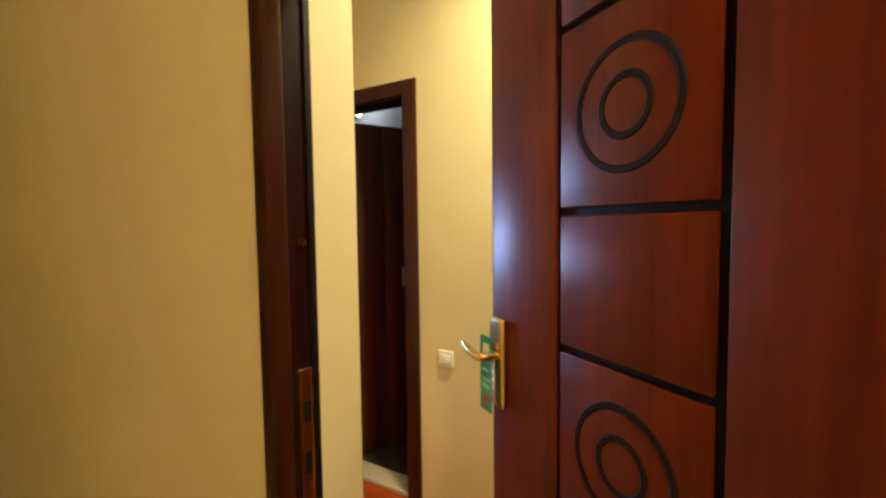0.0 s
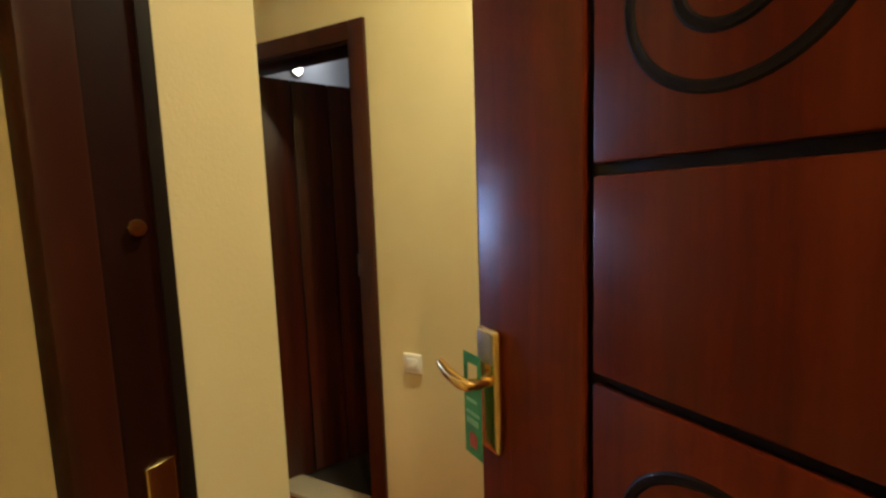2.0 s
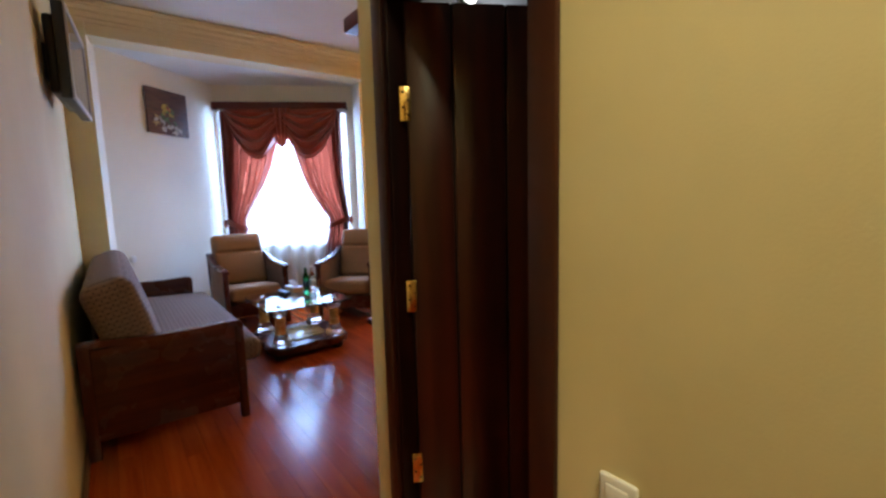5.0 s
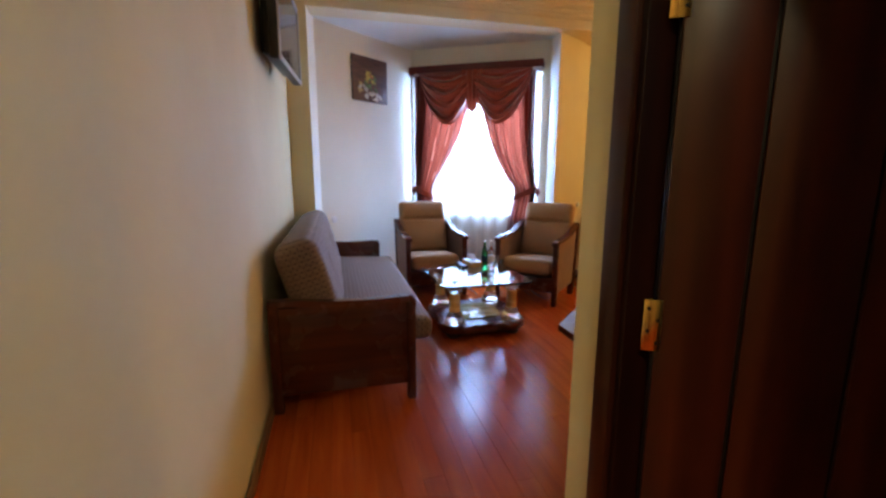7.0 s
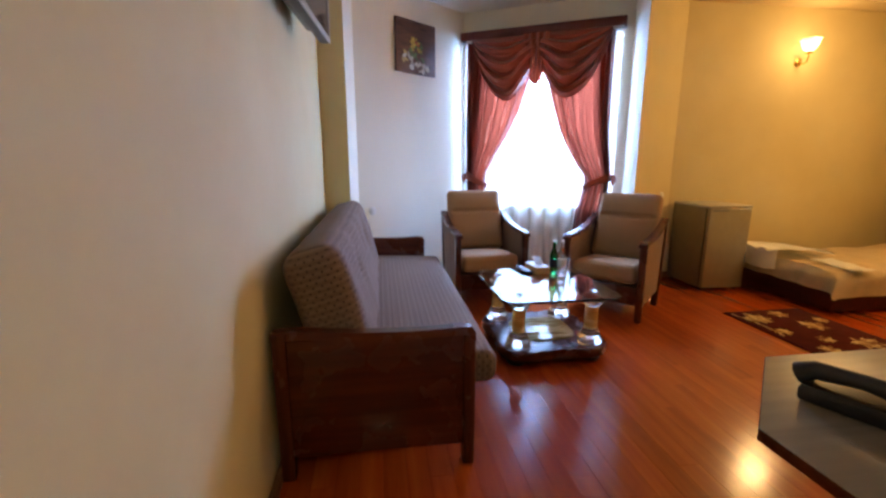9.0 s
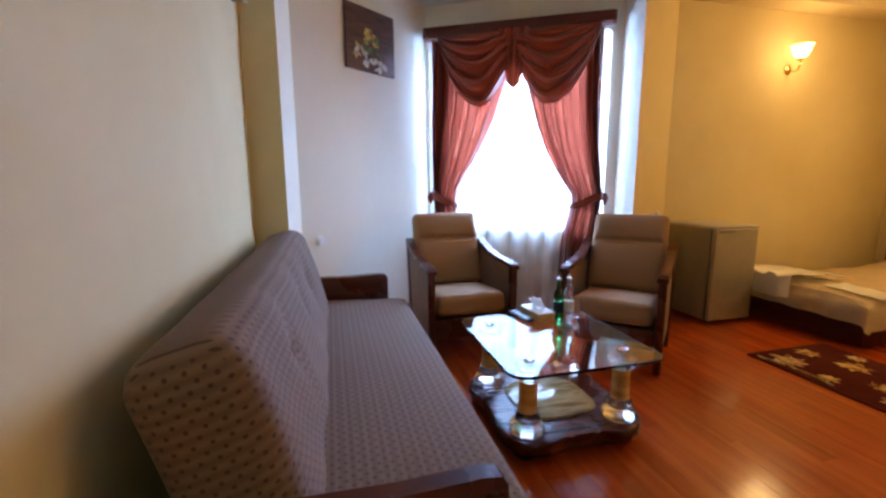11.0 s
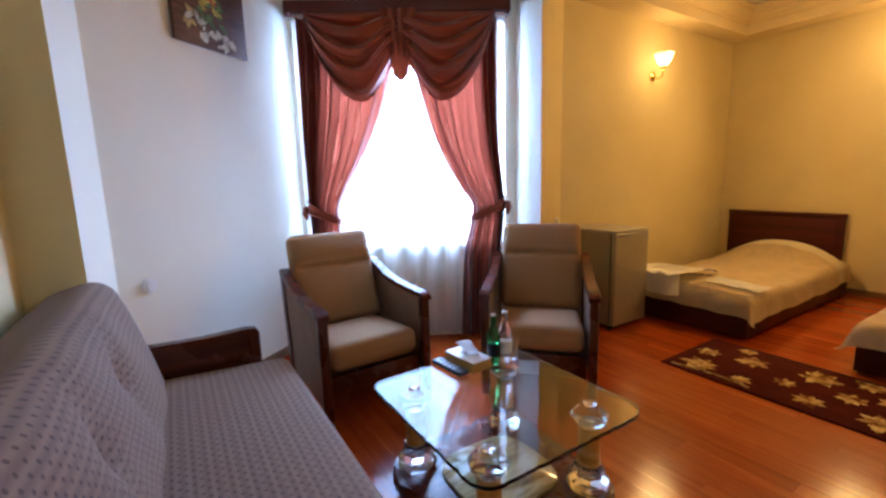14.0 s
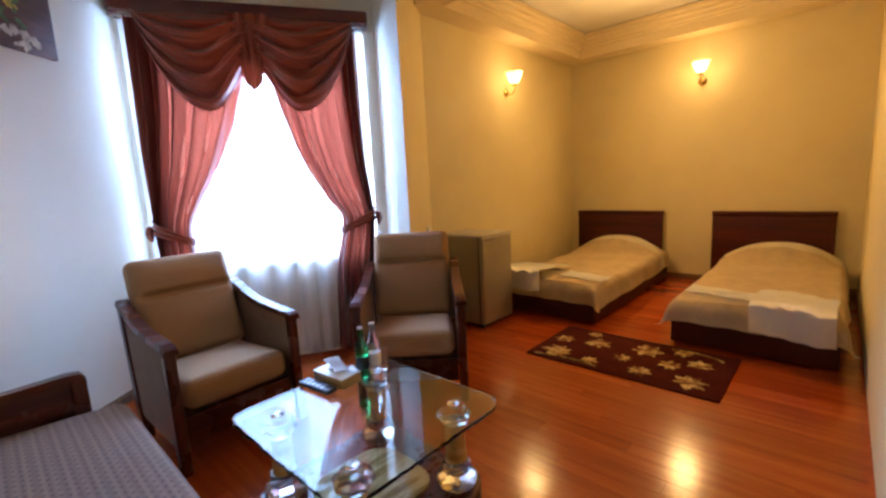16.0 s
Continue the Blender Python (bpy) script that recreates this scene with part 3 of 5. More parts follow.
for k in range(6):
    bm = B()
    box(bm, U1 + GAP, -0.028, ZS[k] + (GAP if k else 0), U2 - GAP, -0.012, ZS[k + 1] - GAP, 0.004)
    pn = part("panel", bm, M_DOOR, edoor)
    if k in (2, 4):
        cz = 1.590 if k == 4 else 0.928
        for r, w in ((0.112, 0.0075), (0.053, 0.0075)):
            bm = B()
            ring(bm, (U1 + U2) / 2, cz, r, w)
            part("ring_groove", bm, M_GROOVE, pn)
# lock with lever
lock = B()
box(lock, 0.012, -0.046, 0.895, 0.072, -0.028, 1.135, 0.008, 3)
lock = part("lock_plate", lock, M_BRASS, edoor, "polished brass hotel lock plate")
bm = B()
box(bm, 0.018, -0.050, 1.070, 0.062, -0.046, 1.127, 0.003)
part("card_reader", bm, M_GREYSENSOR, lock)
bm = B()
tube(bm, [(0.046, -0.04, 1.036), (0.046, -0.075, 1.036), (0.042, -0.09, 1.037), (0.028, -0.096, 1.038), (-0.018, -0.095, 1.043), (-0.058, -0.088, 1.050)], [0.011, 0.011, 0.012, 0.012, 0.011, 0.008], 12)
part("lever", bm, M_BRASS, lock, "curved brass lever")
tag = thing("door_hanger", "green card hanger on the brass lever", "door hanger", DM)
bm = B()
box(bm, -0.006, -0.066, 0.882, 0.050, -0.0645, 1.022)
for x0, z0, x1, z1 in ((-0.006, 1.022, 0.006, 1.085), (0.039, 1.022, 0.050, 1.085), (0.006, 1.066, 0.039, 1.085)):
    box(bm, x0, -0.066, z0, x1, -0.0645, z1)
part("card", bm, M_GREEN, tag)
for z0, z1, x1 in ((0.945, 0.956, 0.040), (0.965, 0.971, 0.044), (0.990, 0.996, 0.036)):
    bm = B()
    box(bm, 0.002, -0.0675, z0, x1, -0.066, z1)
    part("print_bar", bm, M_PALEGREEN, tag)
bm = B()
box(bm, 0.012, -0.0675, 0.900, 0.034, -0.066, 0.928)
part("print_mark", bm, M_RED, tag)
for z in (0.25, 1.05, 1.85):
    bm = B()
    tube(bm, [(DW + 0.004, 0.0, z - 0.05), (DW + 0.004, 0.0, z + 0.05)], 0.009, 10)
    part("hinge", bm, M_BRASS, edoor)

# bathroom door frame, opening from y=-0.605 to 0.025
bframe = thing("bathroom_door_frame", "dark wooden bathroom door frame", "door frame", kind="structure")
for y0, y1 in ((-0.668, -0.595), (0.015, 0.072)):
    bm = B()
    box(bm, BX - 0.018, y0, 0.0, BX - 0.001, y1, 2.07, 0.004)
    part("casing", bm, M_CASING, bframe)
bm = B()
box(bm, BX - 0.0175, -0.595, 2.0, BX - 0.001, 0.015, 2.07, 0.004)
part("casing", bm, M_CASING, bframe)
for y0, y1 in ((-0.605, -0.58), (0.0, 0.025)):
    bm = B()
    box(bm, BX - 0.003, y0, 0, BX + 0.125, y1, 2.015, 0.003)
    part("jamb", bm, M_DARKWOOD, bframe)
bm = B()
box(bm, BX - 0.003, -0.58, 1.99, BX + 0.125, 0.0, 2.015, 0.003)
part("head", bm, M_DARKWOOD, bframe)
# leaf, hinged on the frame, opened inwards
BW = 0.565
bdir = Vector((0.86, -0.51, 0)).normalized()
BM = Matrix.Translation((2.700, -0.004, 0)) @ Matrix.Rotation(math.atan2(bdir.y, bdir.x), 4, "Z")
bdoor = thing("bathroom_door", "half-open dark wooden bathroom door with upright grooves", "door", BM, kind="structure")
bm = B()
box(bm, 0.0, -0.010, 0.012, BW, 0.030, 1.972, 0.003)
part("core", bm, M_GROOVE, bdoor)
for x0, x1 in ((0.004, 0.150), (0.158, 0.330), (0.338, BW)):
    bm = B()
    box(bm, x0, -0.020, 0.012, x1, -0.010, 1.972, 0.003)
    part("panel", bm, M_BATHDOOR, bdoor)
for z in (0.386, 1.017, 1.656):
    bm = B()
    box(bm, -0.022, -0.024, z - 0.055, 0.014, -0.020, z + 0.055, 0.002)
    hg = part("hinge", bm, M_BRASS, bdoor, "brass butt hinge")
    for s in range(4):
        bm = B()
        lathe(bm, [(0.004, 0), (0.003, 0.002)], seg=8)
        part("screw", bm, M_GROOVE, hg, m=Matrix.Translation((-0.012 if s % 2 else 0.006, -0.0243, z - 0.036 + 0.024 * s)) @ Matrix.Rotation(radians(90), 4, "X"))
bm = B()
lathe(bm, [(0.010, 0), (0.010, 0.03), (0.024, 0.04), (0.026, 0.055), (0.016, 0.064)], seg=16)
part("knob", bm, M_STEEL, bdoor, "small steel knob", m=Matrix.Translation((0.46, -0.020, 1.06)) @ Matrix.Rotation(radians(90), 4, "X"))
bm = B()
box(bm, 0.445, -0.024, 1.0, 0.475, -0.020, 1.12, 0.002)
part("escutcheon", bm, M_STEEL, bdoor)
blamp = thing("bathroom_lamp", "small round lit bathroom lamp on the white wall", "lamp", Matrix.Translation((3.03, 0.054, 2.10)) @ Matrix.Rotation(radians(90), 4, "X"))
bm = B()
lathe(bm, [(0.045, 0), (0.045, 0.012), (0.036, 0.014)], seg=24)
part("rim", bm, M_STEEL, blamp)
bm = B()
lathe(bm, [(0.034, 0.013), (0.032, 0.02), (0.018, 0.026)], seg=24)
part("diffuser", bm, M_BATHLAMP, blamp)
lamp_at("bathroom_light", "POINT", BATH_POWER, (0.85, 0.9, 1.0), pose(3.15, -0.12, 2.18), 0.04)


def ceiling_lamp(x, y, label):
    t = thing("ceiling_lamp", label, "lamp", Matrix.Translation((x, y, CEIL)))
    b = B()
    lathe(b, [(0.13, 0.0), (0.14, -0.015), (0.135, -0.03)], seg=32)
    part("rim", b, M_BRASS, t)
    b = B()
    lathe(b, [(0.13, -0.031), (0.12, -0.055), (0.08, -0.075), (0.03, -0.083)], seg=32)
    part("diffuser", b, M_HALLLAMP, t)


ceiling_lamp(2.15, -1.52, "round lit ceiling lamp in the entrance hall")
ceiling_lamp(0.45, -2.6, "round lit ceiling lamp in the corridor")
hall_light = lamp_at("hall_light", "SPOT", HALL_POWER, (1.0, 0.91, 0.58), pose(2.15, -1.52, CEIL - 0.10), 0.08)
hall_light.data.spot_size, hall_light.data.spot_blend = radians(136), 0.9
lamp_at("corridor_light", "POINT", CORRIDOR_POWER, (1.0, 0.75, 0.44), pose(0.45, -2.6, CEIL - 0.14), 0.10)


def switch(m, label, w=0.08, h=0.08, socket=False):
    """Wall plate in the local xz plane, standing out to -y."""
    t = thing("wall_socket" if socket else "light_switch", label, "socket" if socket else "switch", m)
    b = B()
    if socket:
        lathe(b, [(w / 2, 0.0), (w / 2, 0.007), (w * 0.46, 0.011), (w * 0.40, 0.012)], seg=32)
        b.transform(Matrix.Rotation(radians(90), 4, "X"))
    else:
        box(b, -w / 2, -0.012, -h / 2, w / 2, 0, h / 2, 0.006, 3)
    part("plate", b, M_WHITEPLASTIC, t)
    if socket:
        b = B()
        lathe(b, [(0.026, 0), (0.026, 0.012), (0.02, 0.013)], seg=24)
        part("well", b, M_WHITEPLASTIC, t, m=Matrix.Translation((0, -0.012, 0)) @ Matrix.Rotation(radians(90), 4, "X"))
    else:
        b = B()
        box(b, -w * 0.3, -0.018, -h * 0.3, w * 0.3, -0.012, h * 0.3, 0.004)
        part("rocker", b, M_WHITEPLASTIC, t)
    return t


switch(pose(BX - 0.001, -0.816, 0.753, 0, 0, -90), "white plastic light switch on the cream hall wall")
PICA = math.degrees(math.atan2(0.915, 1.16))
switch(Matrix.Translation((1.92 + 1.16 * 0.105, 4.145 + 0.915 * 0.105 - 0.001, 0.80)) @ pose(0, 0, 0, 0, 0, PICA), "white round socket on the daylit-coloured bay wall", socket=True)
switch(pose(5.02, 4.145, 0.93, 0, 0, 32), "white socket on the cream wall beside the fridge", 0.07, 0.07, socket=True)

# ---- window ----
window = thing("window_1", "wide bright white-framed bay window", "window", WINM, kind="structure")
for x0, z0, x1, z1 in ((W0, WZ0, W0 + 0.06, WZ1), (W1 - 0.06, WZ0, W1, WZ1), (W0 + 0.06, WZ0, W1 - 0.06, WZ0 + 0.06), (W0 + 0.06, WZ1 - 0.06, W1 - 0.06, WZ1), ((W0 + W1) / 2 - 0.03, WZ0 + 0.06, (W0 + W1) / 2 + 0.03, WZ1 - 0.06)):
    bm = B()
    box(bm, x0, 0.16, z0, x1, 0.22, z1, 0.005)
    part("frame", bm, M_FRAMEWHITE, window)
for x0, x1 in ((W0 + 0.06, (W0 + W1) / 2 - 0.03), ((W0 + W1) / 2 + 0.03, W1 - 0.06)):
    bm = B()
    box(bm, x0, 0.188, WZ0 + 0.06, x1, 0.194, WZ1 - 0.06)
    pn = part("pane", bm, M_PANE, window)
    pn.visible_shadow = False
bm = B()
box(bm, W0 + 0.002, -0.024, WZ0 - 0.035, W1 - 0.002, 0.16, WZ0 + 0.004, 0.004)
part("sill", bm, M_FRAMEWHITE, window)
lamp_at("window_light", "AREA", WIN_POWER, (0.33, 0.53, 1.0), WINM @ Matrix.Translation(((W0 + W1) / 2, 0.60, (WZ0 + WZ1) / 2 + 0.12)) @ Matrix.Rotation(radians(-90 + 28), 4, "X"), W1 - W0 + 0.30, WZ1 - WZ0 + 0.10)

# ---- curtains, in the window wall's frame ----
PEL0, PEL1 = 0.02, 1.68
pelmet = thing("curtain_pelmet", "dark mahogany curtain pelmet board above the drapes", "pelmet", WINM)
bm = B()
prism(bm, [(PEL0, -0.145), (PEL0 + 0.01, -0.158), (PEL0 + 0.03, -0.165), (PEL1 - 0.03, -0.165), (PEL1 - 0.01, -0.158), (PEL1, -0.145)], 2.535, 2.62, 0.006)
part("front_board", bm, M_PELMET, pelmet)
bm = B()
box(bm, PEL0, -0.145, 2.575, PEL1, -0.004, 2.593, 0.003)
part("top_board", bm, M_PELMET, pelmet)
for x in (PEL0, PEL1 - 0.018):
    bm = B()
    box(bm, x, -0.145, 2.535, x + 0.018, -0.004, 2.575, 0.003)
    part("end_board", bm, M_PELMET, pelmet)
bm = B()
tube(bm, [(PEL0 - 0.005, -0.10, 2.522), (PEL1 + 0.005, -0.10, 2.522)], 0.010, 10)
part("rail", bm, M_STEEL, pelmet, "steel curtain rail")
sheer = thing("sheer_curtain", "white sheer curtain hanging to the floor in soft folds", "curtain", WINM)
bm = B()
sheet(bm, lambda u, v: (0.05 + 1.60 * u, -0.060 + 0.030 * math.sin(u * 58 + 1.3 * math.sin(u * 9)) * (0.6 + 0.4 * v), 2.51 - 2.47 * v), 220, 10)
part("cloth", bm, M_SHEER, sheer)


def lerp(tab, z):
    """Smooth curve through (height, value) pairs, heights falling."""
    n = len(tab)
    for k in range(n - 1):
        (z0, a), (z1, b) = tab[k], tab[k + 1]
        if z >= z1 or k == n - 2:
            t = min(1, max(0, (z0 - z) / (z0 - z1)))
            p, q = tab[max(0, k - 1)], tab[min(n - 1, k + 2)]
            ma = (b - p[1]) / (p[0] - z1 or 1) * (z0 - z1)
            mb = (q[1] - a) / (z0 - q[0] or 1) * (z0 - z1)
            return (2 * t ** 3 - 3 * t * t + 1) * a + (t ** 3 - 2 * t * t + t) * ma + (3 * t * t - 2 * t ** 3) * b + (t ** 3 - t * t) * mb


def drape(name, outer, inner, flip, label):
    t = thing("drape", label, "curtain", WINM, group="red-brown drapes")

    def f(u, v):
        z = 2.52 - v * 2.49
        o, i = lerp(outer, z), lerp(inner, z)
        w = abs(i - o)
        amp = 0.026 + 0.026 * (0.5 + 0.5 * math.sin(u * 7 + flip))
        q = 34 * u ** 0.75 + 1.6 * math.sin(u * 6.0 + flip) + 0.7 * math.sin(z * 2.3 + u * 3)
        x = o + (i - o) * (u + 0.030 * math.sin(2 * q + 0.6) * math.sin(math.pi * u) ** 0.5 * (1.3 - 0.9 * u))
        y = -0.10 - 0.02 * math.exp(-((z - 1.1) / 0.15) ** 2) + amp * math.sin(q) + 0.007 * math.sin(2.7 * q + z * 3)
        return (x, y, z)

    b = B()
    sheet(b, f, 220, 60)

    def back(u, v):
        x, y, z = f(u * 0.20, v)
        return (x, y + 0.035 + 0.012 * math.sin(u * 21), z)
    sheet(b, back, 70, 40)
    part("cloth", b, M_DRAPE, t)
    # tie-back round the waist of the drape
    o, i = lerp(outer, 1.09), lerp(inner, 1.09)
    lo, hi = min(o, i) - 0.015, max(o, i) + 0.015
    b = B()

    def g(u, v):
        a = 2 * math.pi * u
        cx, rx = (lo + hi) / 2, (hi - lo) / 2
        k = 1 + 0.05 * math.sin(v * 15 + 2 * math.sin(a))
        return (cx + rx * k * math.cos(a), -0.105 + 0.078 * k * math.sin(a), 1.03 + (0.075 + 0.03 * math.cos(a) * flip) * v + 0.045 * math.cos(a) * flip)
    sheet(b, g, 48, 14)
    part("tie_back", b, M_SWAG, t)
    b = B()
    ex = hi if flip > 0 else lo
    for s in (0.5, 1.0):
        lathe(b, [(0.004, 1.03), (0.022 * s, 1.06), (0.030 * s, 1.09), (0.018, 1.13), (0.004, 1.14)], ex + 0.02 * flip * s, -0.115, 10, 0.25)
    part("rosette", b, M_SWAG, t)


drape("drape", [(2.54, 0.10), (1.6, 0.09), (1.10, 0.10), (0.6, 0.11), (0.0, 0.11)], [(2.54, 0.84), (2.0, 0.74), (1.55, 0.55), (1.25, 0.38), (1.10, 0.325), (0.7, 0.34), (0.0, 0.37)], -1, "red-brown satin drape tied back beside the window")
drape("drape", [(2.54, 1.59), (1.6, 1.595), (1.10, 1.63), (0.6, 1.59), (0.0, 1.57)], [(2.54, 0.88), (2.0, 0.99), (1.55, 1.13), (1.25, 1.29), (1.10, 1.38), (0.7, 1.31), (0.0, 1.27)], 1, "red-brown satin drape tied back to a rosette")
swags = thing("swag_valance", "red-brown satin swag valance with two scoops and a tail", "curtain", WINM)
for s0, s1, side in ((0.17, 0.87, -1), (0.83, 1.56, 1)):
    def f(u, v, s0=s0, s1=s1, side=side):
        c = u if side < 0 else 1 - u          # 0 at the outer end, 1 at the middle
        if c < 0.55:
            sag = 0.03 + 0.61 * math.sin(math.pi * c / 1.1) ** 0.8
        else:
            sag = 0.47 + 0.17 * math.cos(math.pi * (c - 0.55) / 0.45)
        z = 2.535 - v * sag
        x = s0 + (s1 - s0) * (u - side * 0.10 * v * math.sin(math.pi * c) * (c - 0.4))
        full = math.sin(math.pi * min(1, max(0, c * 0.9 + 0.06))) ** 0.6
        fold = abs(math.sin(4.6 * math.pi * v ** 0.85 + 1.1 * math.sin(c * 2.6 + side) + 0.4 * math.sin(c * 9))) ** 0.7
        fine = math.sin(17 * math.pi * v + 5 * c)
        y = -0.155 - 0.055 * math.sin(math.pi * v ** 0.8) * full - (0.054 * fold + 0.008 * fine) * min(1, v * 6) * (0.25 + full)
        return (x, y, z)
    bm = B()
    sheet(bm, f, 90, 110)
    part("scoop", bm, M_SWAG, swags)
bm = B()
sheet(bm, lambda u, v: (0.855 + (u - 0.5) * (0.26 - 0.15 * v), -0.215 - 0.018 * math.cos(u * 22) * (1 - 0.4 * v), 2.535 - v * (0.50 - 0.05 * abs(u - 0.5) * 2)), 50, 24)
part("tail", bm, M_SWAG, swags)

# ---- painting ----
PM = Matrix.Translation((1.92, 4.145, 0)) @ Matrix.Rotation(radians(PICA), 4, "Z")
px0, px1, pz0, pz1 = 0.475, 1.005, 2.135, 2.62
painting = thing("painting", "unframed still life painting of flowers on brown ground", "painting", PM)
bm = B()
box(bm, px0, -0.03, pz0, px1, -0.003, pz1, 0.003)
part("canvas", bm, M_CANVAS, painting)
random.seed(5)
dabs = [((0.50, 0.44, 0.34), 11, 0.64, 0.12, 0.34, 0.2), ((0.50, 0.36, 0.06), 11, 0.5, 0.56, 0.26, 0.22), ((0.07, 0.13, 0.04), 14, 0.5, 0.42, 0.34, 0.3), ((0.36, 0.06, 0.03), 4, 0.52, 0.56, 0.10, 0.08), ((0.46, 0.44, 0.40), 9, 0.3, 0.22, 0.2, 0.28), ((0.42, 0.30, 0.12), 5, 0.2, 0.3, 0.12, 0.2)]
for col, n, cu, cv, su, sv in dabs:
    mat = plain("oil_paint", col, 0.5, vary=0.5, scale=120.0)
    for k in range(n):
        u = px0 + (px1 - px0) * min(0.94, max(0.06, cu + su * (random.random() - 0.5)))
        v = pz0 + (pz1 - pz0) * min(0.94, max(0.06, cv + sv * (random.random() - 0.5)))
        r, q = 0.012 + 0.022 * random.random(), 3.1 * random.random()
        m = 11
        bm = B()
        vs = []
        for i in range(m):
            a, rr = 2 * math.pi * i / m, r * (0.6 + 0.7 * random.random())
            x, z = rr * 1.3 * math.cos(a), rr * 0.7 * math.sin(a)
            vs.append(bm.verts.new((u + x * math.cos(q) - z * math.sin(q), -0.0306 - 0.0012 * random.random(), v + x * math.sin(q) + z * math.cos(q))))
        cc = bm.verts.new((u, -0.0335, v))
        for i in range(m):
            bm.faces.new((vs[i], vs[(i + 1) % m], cc))
        part("brush_stroke", bm, mat, painting)



# ---- sofa along the west wall ----
def pillow_box(bm, x0, y0, z0, x1, y1, z1, bev, puff, n=8):
    """A padded slab: rounded edges and a softly swollen top and bottom."""
    lo, hi = Vector((x0, y0, z0)), Vector((x1, y1, z1))

    def ticks(a, b):
        e = [bev * k for k in (0.0, 0.16, 0.38, 0.66, 1.0)]
        inner = [a + bev + (b - a - 2 * bev) * k / n for k in range(1, n)]
        return [a + k for k in e] + inner + [b - k for k in e[::-1]]
    tk = [ticks(lo[i], hi[i]) for i in range(3)]
    for ax in range(3):
        p, q = [i for i in range(3) if i != ax]
        for val in (lo[ax], hi[ax]):
            grid = []
            for a in tk[p]:
                line = []
                for b in tk[q]:
                    c = [0, 0, 0]
                    c[ax], c[p], c[q] = val, a, b
                    line.append(bm.verts.new(c))
                grid.append(line)
            for i in range(len(grid) - 1):
                for j in range(len(grid[0]) - 1):
                    bm.faces.new((grid[i][j], grid[i + 1][j], grid[i + 1][j + 1], grid[i][j + 1]))
    bmesh.ops.remove_doubles(bm, verts=bm.verts[:], dist=1e-5)
    mid = (lo + hi) / 2
    for v in bm.verts:
        core = Vector([min(max(v.co[i], lo[i] + bev), hi[i] - bev) for i in range(3)])
        d = v.co - core
        if d.length > 1e-6:
            v.co = core + d.normalized() * bev
        k = (1 - abs(2 * (v.co.x - mid.x) / (x1 - x0)) ** 3) * (1 - abs(2 * (v.co.y - mid.y) / (y1 - y0)) ** 3)
        v.co.z += (1 if v.co.z > mid.z else -1) * puff * max(0, k)
    return bm


SX0, SX1, SY0, SY1 = 1.70, 2.49, 1.60, 3.745
sofa = thing("sofa", "taupe dotted sofa with dark wooden arms against the wall", "sofa", Matrix.Translation((SX0, SY0, 0)))
SL, SD = SY1 - SY0, SX1 - SX0
bm = B()
pillow_box(bm, 0.0, 0.0, -0.075, 0.66, SL - 0.15, 0.075, 0.055, 0.012)
part("seat", bm, M_SOFA, sofa, m=Matrix.Translation((0.25, 0.075, 0.425)) @ Matrix.Rotation(radians(2.5), 4, "Y"))
bm = B()
pillow_box(bm, 0.0, 0.0, -0.125, 0.615, SL - 0.13, 0.125, 0.085, 0.012, 36)
BACKM = Matrix.Translation((0.295, 0.065, 0.36)) @ Matrix.Rotation(radians(-106), 4, "Y")
tufts = [BACKM.inverted() @ Vector((0.275, yy, 0.745)) for yy in (0.55, 1.02, 1.48)]
for v in bm.verts:
    for tf_ in tufts:
        if (v.co - tf_).z > -0.12 and abs(v.co.z - tf_.z) < 0.08:
            dx_, dy_ = v.co.x - tf_.x, v.co.y - tf_.y
            v.co.z += math.copysign(1, -tf_.z) * (0.022 * math.exp(-(dx_ * dx_ + dy_ * dy_) / 0.0035) + 0.014 * math.exp(-(dy_ / 0.03) ** 2) * math.exp(-(dx_ / 0.22) ** 2))
    v.co.z += 0.006 * math.sin(v.co.y * 6.1) * math.sin(v.co.x * 5.0) + 0.004 * math.sin(v.co.y * 17 + v.co.x * 9)
part("backrest", bm, M_SOFA, sofa, m=BACKM)
for yy in (0.55, 1.02, 1.48):
    bm = B()
    lathe(bm, [(0.004, -0.004), (0.013, 0.0), (0.012, 0.004), (0.004, 0.006)], seg=14)
    part("button", bm, M_SOFA, sofa, m=Matrix.Translation((0.275, yy, 0.745)) @ Matrix.Rotation(radians(72), 4, "Y"))
